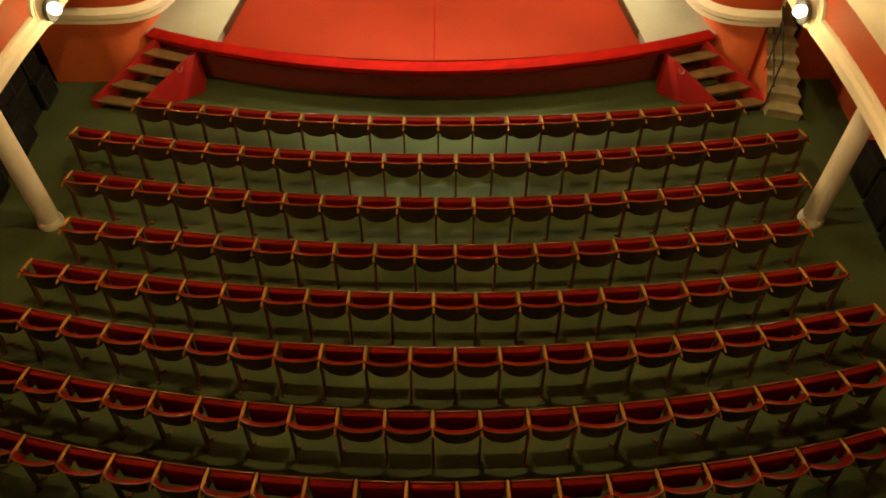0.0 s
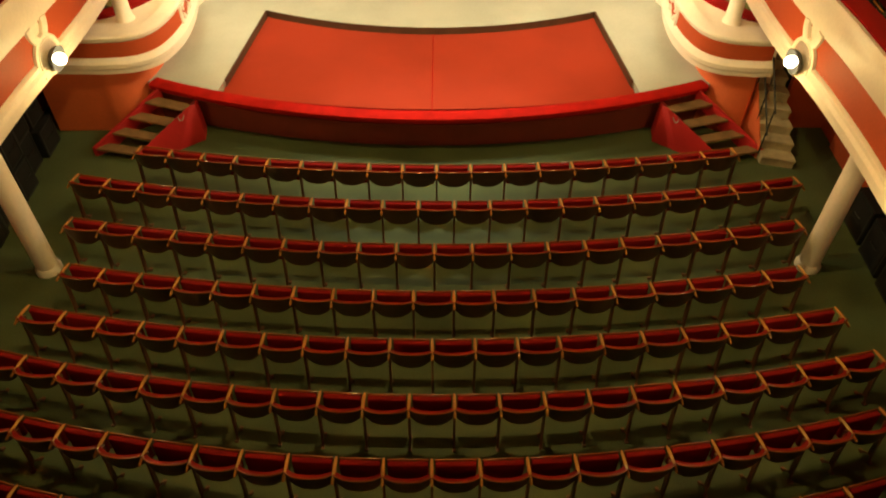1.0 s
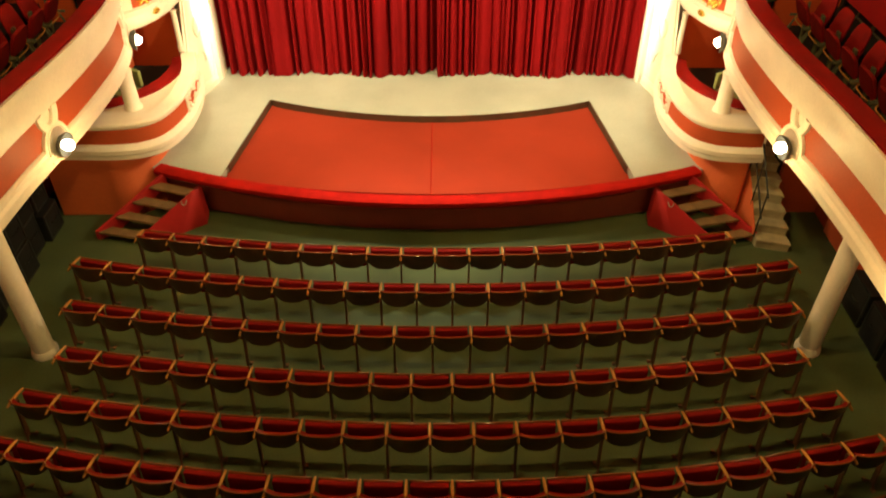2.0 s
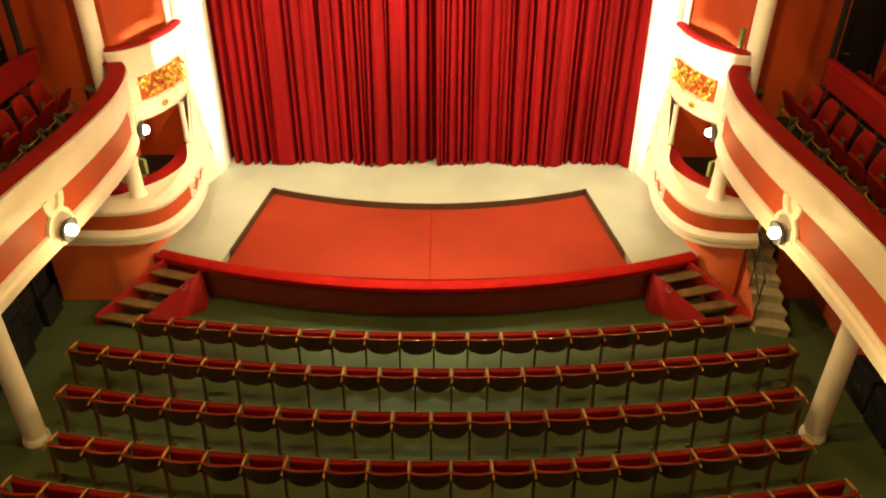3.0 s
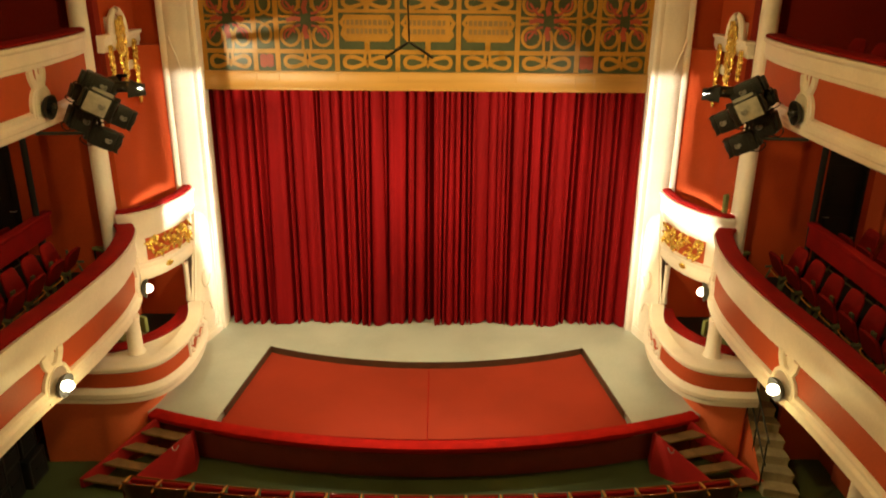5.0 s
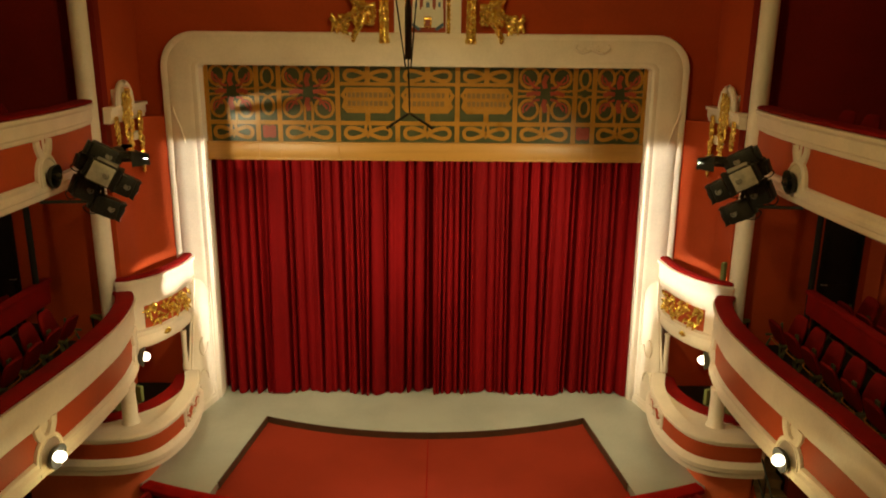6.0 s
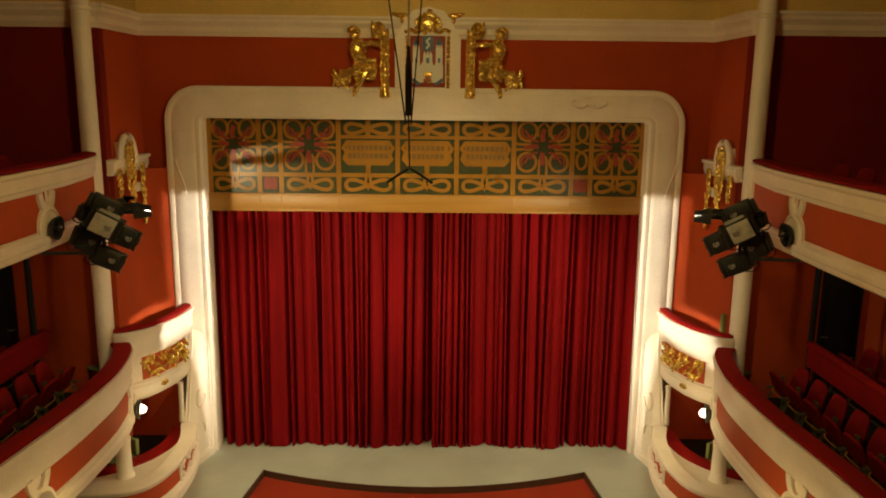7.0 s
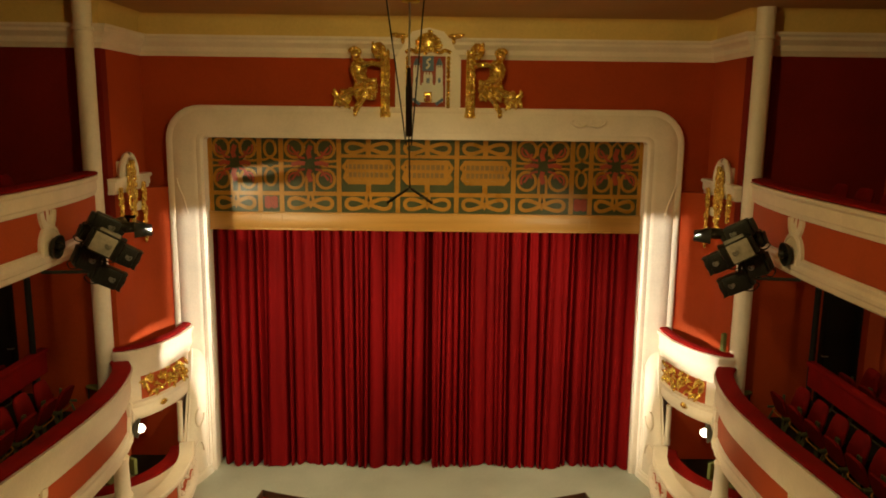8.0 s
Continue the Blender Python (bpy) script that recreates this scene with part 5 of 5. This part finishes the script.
made = None
for sx in (-1, 1):
    places = [(5.70, 11.22 - 0.565 * k, CIRCLE_Z + 0.006) for k in range(12)] + [(6.85, 11.35 - 0.565 * k, CIRCLE_Z + 0.28) for k in range(12)]
    places += [(5.62, 10.6 - 0.62 * k, UPPER_Z + 0.006) for k in range(9)]
    for x, y, z in places:
        m = pose(sx * x, y, z, 0, 0, 90 * sx)
        if made is None:
            made = circle_chair()
            made.matrix_basis = m
        else:
            copy_thing(made, m)

# olive-green chairs in the boxes: a tall one above, a low one below
for sx in (-1, 1):
    for x, y, z, top in ((5.24 if sx > 0 else 5.38, 12.35, 2.52, 1.45), (4.90, 11.6, 1.18, 0.78)):
        c = thing("box_chair", (sx * x, y, z), ("tall-backed" if top > 1 else "low") + " olive-green cloth chair in a stage box", "chair", "chairs in the boxes")
        m = Matrix.Translation((sx * x, y, z)) @ Matrix.Rotation(sx * 0.5, 4, "Z")
        part("backrest", block(bmesh.new(), (-0.2, -0.04, 0.5), (0.2, 0.03, top), m, bevel=0.02), GREEN_CLOTH, c)
        part("seat", block(bmesh.new(), (-0.2, -0.40, 0.42), (0.2, 0.0, 0.48), m, bevel=0.02), GREEN_CLOTH, c)
        for u in (-0.18, 0.18):
            for v in (-0.36, -0.02):
                part("leg", rod(bmesh.new(), m @ Vector((u, v, 0)), m @ Vector((u, v, 0.43)), 0.016, n=8), BLACK, c)

# ---- stair beside the right-hand box ----
st = thing("side_stair", (5.45, 9.5, 0), "worn grey-brown stair with a black iron handrail beside the drum wall", "stair")
for k in range(9):
    x0, x1, y0, z = 5.19, 5.68 - 0.012 * k, 9.34 + 0.205 * k, 0.165 * (k + 1)
    bm = bmesh.new()
    q = [(x0, y0 + 0.06), (x0 + 0.2, y0 + 0.02), (x1, y0 - 0.07), (x1 + 0.012, y0 + 0.05), (x1, y0 + 0.20), (x0, y0 + 0.30)]
    lo = [bm.verts.new((x, y, z - 0.05)) for x, y in q]
    hi = [bm.verts.new((x, y, z)) for x, y in q]
    bm.faces.new(lo), bm.faces.new(hi)
    for i in range(6):
        bm.faces.new((lo[i], lo[(i + 1) % 6], hi[(i + 1) % 6], hi[i]))
    bmesh.ops.bevel(bm, geom=bm.edges[:], offset=0.012, segments=2, affect="EDGES")
    tread = part("tread", bm, CONCRETE, st)
    bm = bmesh.new()
    q = [(x0 + 0.004, y0 + 0.085), (x1 - 0.01, y0 - 0.045), (x1 - 0.01, y0 + 0.19), (x0 + 0.004, y0 + 0.29)]
    lo = [bm.verts.new((x, y, 0 if k == 0 else z - 0.19)) for x, y in q]
    hi = [bm.verts.new((x, y, z - 0.045)) for x, y in q]
    bm.faces.new(lo), bm.faces.new(hi)
    for i in range(4):
        bm.faces.new((lo[i], lo[(i + 1) % 4], hi[(i + 1) % 4], hi[i]))
    part("riser", bm, CONCRETE, tread)
for k in range(0, 9, 2):
    x, y, z = 5.17, 9.52 + 0.205 * k, 0.165 * (k + 1)
    part("baluster", rod(bmesh.new(), (x, y, z - 0.02), (x, y, z + 0.80), 0.012, n=8), BLACK, st)
bm = bmesh.new()
rise = lambda y: 0.165 * ((y - 9.40) / 0.20) + 0.165
line = [(9.56, 0.0), (9.56, rise(9.56) - 0.05), (11.0, rise(11.0) - 0.05), (11.0, 0.0)]
lo = [bm.verts.new((5.165, y, z)) for y, z in line]
hi = [bm.verts.new((5.185, y, z)) for y, z in line]
bm.faces.new(lo), bm.faces.new(hi)
for i in range(4):
    bm.faces.new((lo[i], lo[(i + 1) % 4], hi[(i + 1) % 4], hi[i]))
part("stringer", bm, ORANGE, st, "orange-red painted string")
for dz in (0.80, 0.40):
    part("handrail", rod(bmesh.new(), (5.17, 9.46, 0.12 + dz), (5.17, 11.2, 0.12 + 0.165 * 8.7 + dz), 0.015, n=8), BLACK, st)

# red wall closing the space beside the stair
solid("wall_beside_stair", block(bmesh.new(), (5.74, 10.36, 0.0), (6.497, 10.46, 2.24)), RED_PANEL, "red painted wall beside the side stair", "wall", "structure")

# red door and panel strips on the east wall below the circle
d = thing("side_door", (6.48, 9.4, 0), "red painted panelled door in the side wall", "door")
part("leaf", block(bmesh.new(), (6.45, 9.0, 0.0), (6.497, 9.85, 2.0), bevel=0.005), RED_PANEL, d)
for z in (0.2, 1.1):
    part("panel", block(bmesh.new(), (6.438, 9.12, z), (6.452, 9.73, z + 0.7), bevel=0.005), RED_PANEL, d)
part("handle", rod(bmesh.new(), (6.40, 9.08, 1.02), (6.40, 9.20, 1.02), 0.012), GREY, d)

# dark cases stacked below the circle


def case(x, y, z, w, dpt, h, lab):
    c = thing("equipment_case", (x, y, z), lab, "case", "cases below the circle")
    part("body", block(bmesh.new(), (x - w / 2, y - dpt / 2, z), (x + w / 2, y + dpt / 2, z + h), bevel=0.012), BLACK_BOX, c)
    s = -1 if x > 0 else 1
    fx = x + s * w / 2
    bm = bmesh.new()
    for yy in (y - dpt / 2 + 0.02, y + dpt / 2 - 0.05):
        block(bm, (fx - 0.004, yy, z + 0.015), (fx + s * 0.008, yy + 0.03, z + h - 0.015))
    for zz in (z + 0.015, z + h - 0.045):
        block(bm, (fx - 0.004, y - dpt / 2 + 0.02, zz), (fx + s * 0.007, y + dpt / 2 - 0.02, zz + 0.03))
    part("edging", bm, BLACK, c)
    bm = tube(bmesh.new(), curve([(fx + s * 0.006, y - 0.09, z + h * 0.55), (fx + s * 0.035, y - 0.07, z + h * 0.55), (fx + s * 0.035, y + 0.07, z + h * 0.55), (fx + s * 0.006, y + 0.09, z + h * 0.55)], 4), 0.009, 6)
    part("handle", bm, BLACK, c)


rng = random.Random(8)
for k in range(5):
    z = 0.0
    for lv in range(2):
        h = rng.choice((0.50, 0.56, 0.63))
        w = rng.choice((0.42, 0.48, 0.55))
        case(-6.50 + w / 2 + rng.uniform(0.01, 0.06), 9.75 - 0.54 * k + rng.uniform(-0.02, 0.02), z, w, rng.uniform(0.44, 0.52), h - 0.005, "black equipment case stacked below the circle")
        z += h
for k in range(3):
    case(6.25 + rng.uniform(-0.02, 0.02), 7.9 - 0.62 * k, 0, 0.42, 0.55, rng.choice((0.5, 0.62)), "black equipment case standing below the circle")

# ---- stalls: rows of tip-up seats on slight arcs ----
RIM = mat("red_varnished_rim", (0.16, 0.043, 0.012), 0.22, spread=0.2, scale=5, grain=60, per="object")
PITCH = 0.485


def stall_seat():
    c = thing("stalls_seat", (0, 0, 0), "dark plywood tip-up seat with red velvet and beech armrest", "theatre seat", "stalls seats")
    hw = 0.235

    def sheet(y_off, thick, zt, zb_mid, zb_side, inset):
        rows = []
        us = np.linspace(-1, 1, 13)
        for f in np.linspace(0, 1, 6):
            row = []
            for u in us:
                zb = zb_mid + (zb_side - zb_mid) * abs(u) ** 3.2
                ztop = zt + 0.058 * (1 - u * u)
                z = zb + (ztop - zb) * f
                y = -0.078 * (1 - abs(u) ** 2.4) - 0.16 * (z - 0.40) + y_off
                row.append(((hw - inset) * u, y, z))
            rows.append(row)
        back = [[(x, y - thick, z) for x, y, z in r] for r in rows]
        bm = bmesh.new()
        loop = rows + back[::-1]
        skin(bm, loop, close_rows=True)
        for j in (0, -1):
            bm.faces.new([bm.verts.new(r[j]) for r in loop])
        bmesh.ops.remove_doubles(bm, verts=bm.verts[:], dist=0.0008)
        return bm, rows[-1]

    bm, top = sheet(0.060, 0.02, 0.762, 0.525, 0.60, 0)
    part("backrest", bm, SHELL, c)
    part("top_rail", tube(bmesh.new(), [(x, y - 0.012, z + 0.001) for x, y, z in top], 0.010, 6), RIM, c, "red varnished top edge")
    bm, _ = sheet(0.097, 0.04, 0.738, 0.54, 0.61, 0.014)
    part("back_pad", bm, VELVET, c, "red velvet back pad")
    m = Matrix.Translation((0, 0.12, 0.41)) @ Matrix.Rotation(radians(-3), 4, "X")
    part("seat", block(bmesh.new(), (-0.205, 0.0, 0.0), (0.205, 0.065, 0.30), m, bevel=0.02), VELVET, c, "folded red velvet seat")
    part("seat_board", block(bmesh.new(), (-0.21, 0.062, -0.005), (0.21, 0.082, 0.312), m, bevel=0.008), RIM, c, "red varnished seat board")
    return c


def standard():
    """Armrest and iron standard, of one seat or at a row's end."""
    bm = bmesh.new()
    rows = []
    for u in np.linspace(-1, 1, 9):
        zc, r = 0.698 + 0.014 * (1 - u * u), 0.6 + 0.4 * (1 - u ** 6)
        rows.append([(0.019 * r * math.cos(a), 0.075 + 0.15 * u, zc + 0.017 * r * math.sin(a)) for a in np.linspace(0, 2 * math.pi, 11)[:-1]])
    vs = skin(bm, rows, close_cols=True)
    bm.faces.new(vs[0]), bm.faces.new(vs[-1])
    yield "armrest", bm, ARM
    bm = bmesh.new()
    q = [(-0.035, 0.10), (0.02, 0.10), (0.05, 0.40), (0.10, 0.66), (0.02, 0.66), (0.0, 0.40)]
    lo = [bm.verts.new((-0.013, y, z)) for y, z in q]
    hi = [bm.verts.new((0.013, y, z)) for y, z in q]
    bm.faces.new(lo), bm.faces.new(hi)
    for i in range(6):
        bm.faces.new((lo[i], lo[(i + 1) % 6], hi[(i + 1) % 6], hi[i]))
    rod(bm, (0, -0.01, 0.12), (0, -0.05, 0.02), 0.013, n=8)
    rod(bm, (0, -0.01, 0.12), (0, 0.09, 0.02), 0.013, n=8)
    block(bm, (-0.02, -0.08, 0.0), (0.02, -0.03, 0.022))
    block(bm, (-0.018, 0.07, 0.0), (0.018, 0.12, 0.022))
    yield "standard", bm, IRON


seat = stall_seat()
for nm, bm, mt in standard():
    for v in bm.verts:
        v.co.x -= PITCH / 2
    part(nm, bm, mt, seat)
end = thing("row_end", (0, 0, 0), "iron row end with a varnished beech armrest", "row end", "row ends of the stalls")
for nm, bm, mt in standard():
    part(nm, bm, mt, end)

ROWS = [(8.30, 23.0, 18, 0.13), (7.54, 24.0, 21, 0.13), (6.73, 24.5, 20, 0.11), (5.94, 24.0, 19, 0.11), (5.22, 24.0, 20, 0.10), (4.48, 21.0, 21, 0.10), (3.72, 19.0, 20, 0.11), (2.97, 18.0, 19, 0.11)]
first = end_first = True
rng = random.Random(2)
for yc, R, n, xm in ROWS:
    ang = PITCH / R
    for k in range(n + 1):
        a = (k - n / 2) * ang
        px, py = xm + R * math.sin(a), yc + R * (1 - math.cos(a))
        if k == n:
            m = pose(px, py, 0, 0, 0, math.degrees(a))
            if end_first:
                end.matrix_basis, end_first = m, False
            else:
                copy_thing(end, m)
            continue
        a += ang / 2
        m = pose(xm + R * math.sin(a), yc + R * (1 - math.cos(a)), 0, 0, 0, math.degrees(a) + rng.uniform(-0.8, 0.8))
        if first:
            seat.matrix_basis, first = m, False
        else:
            copy_thing(seat, m)
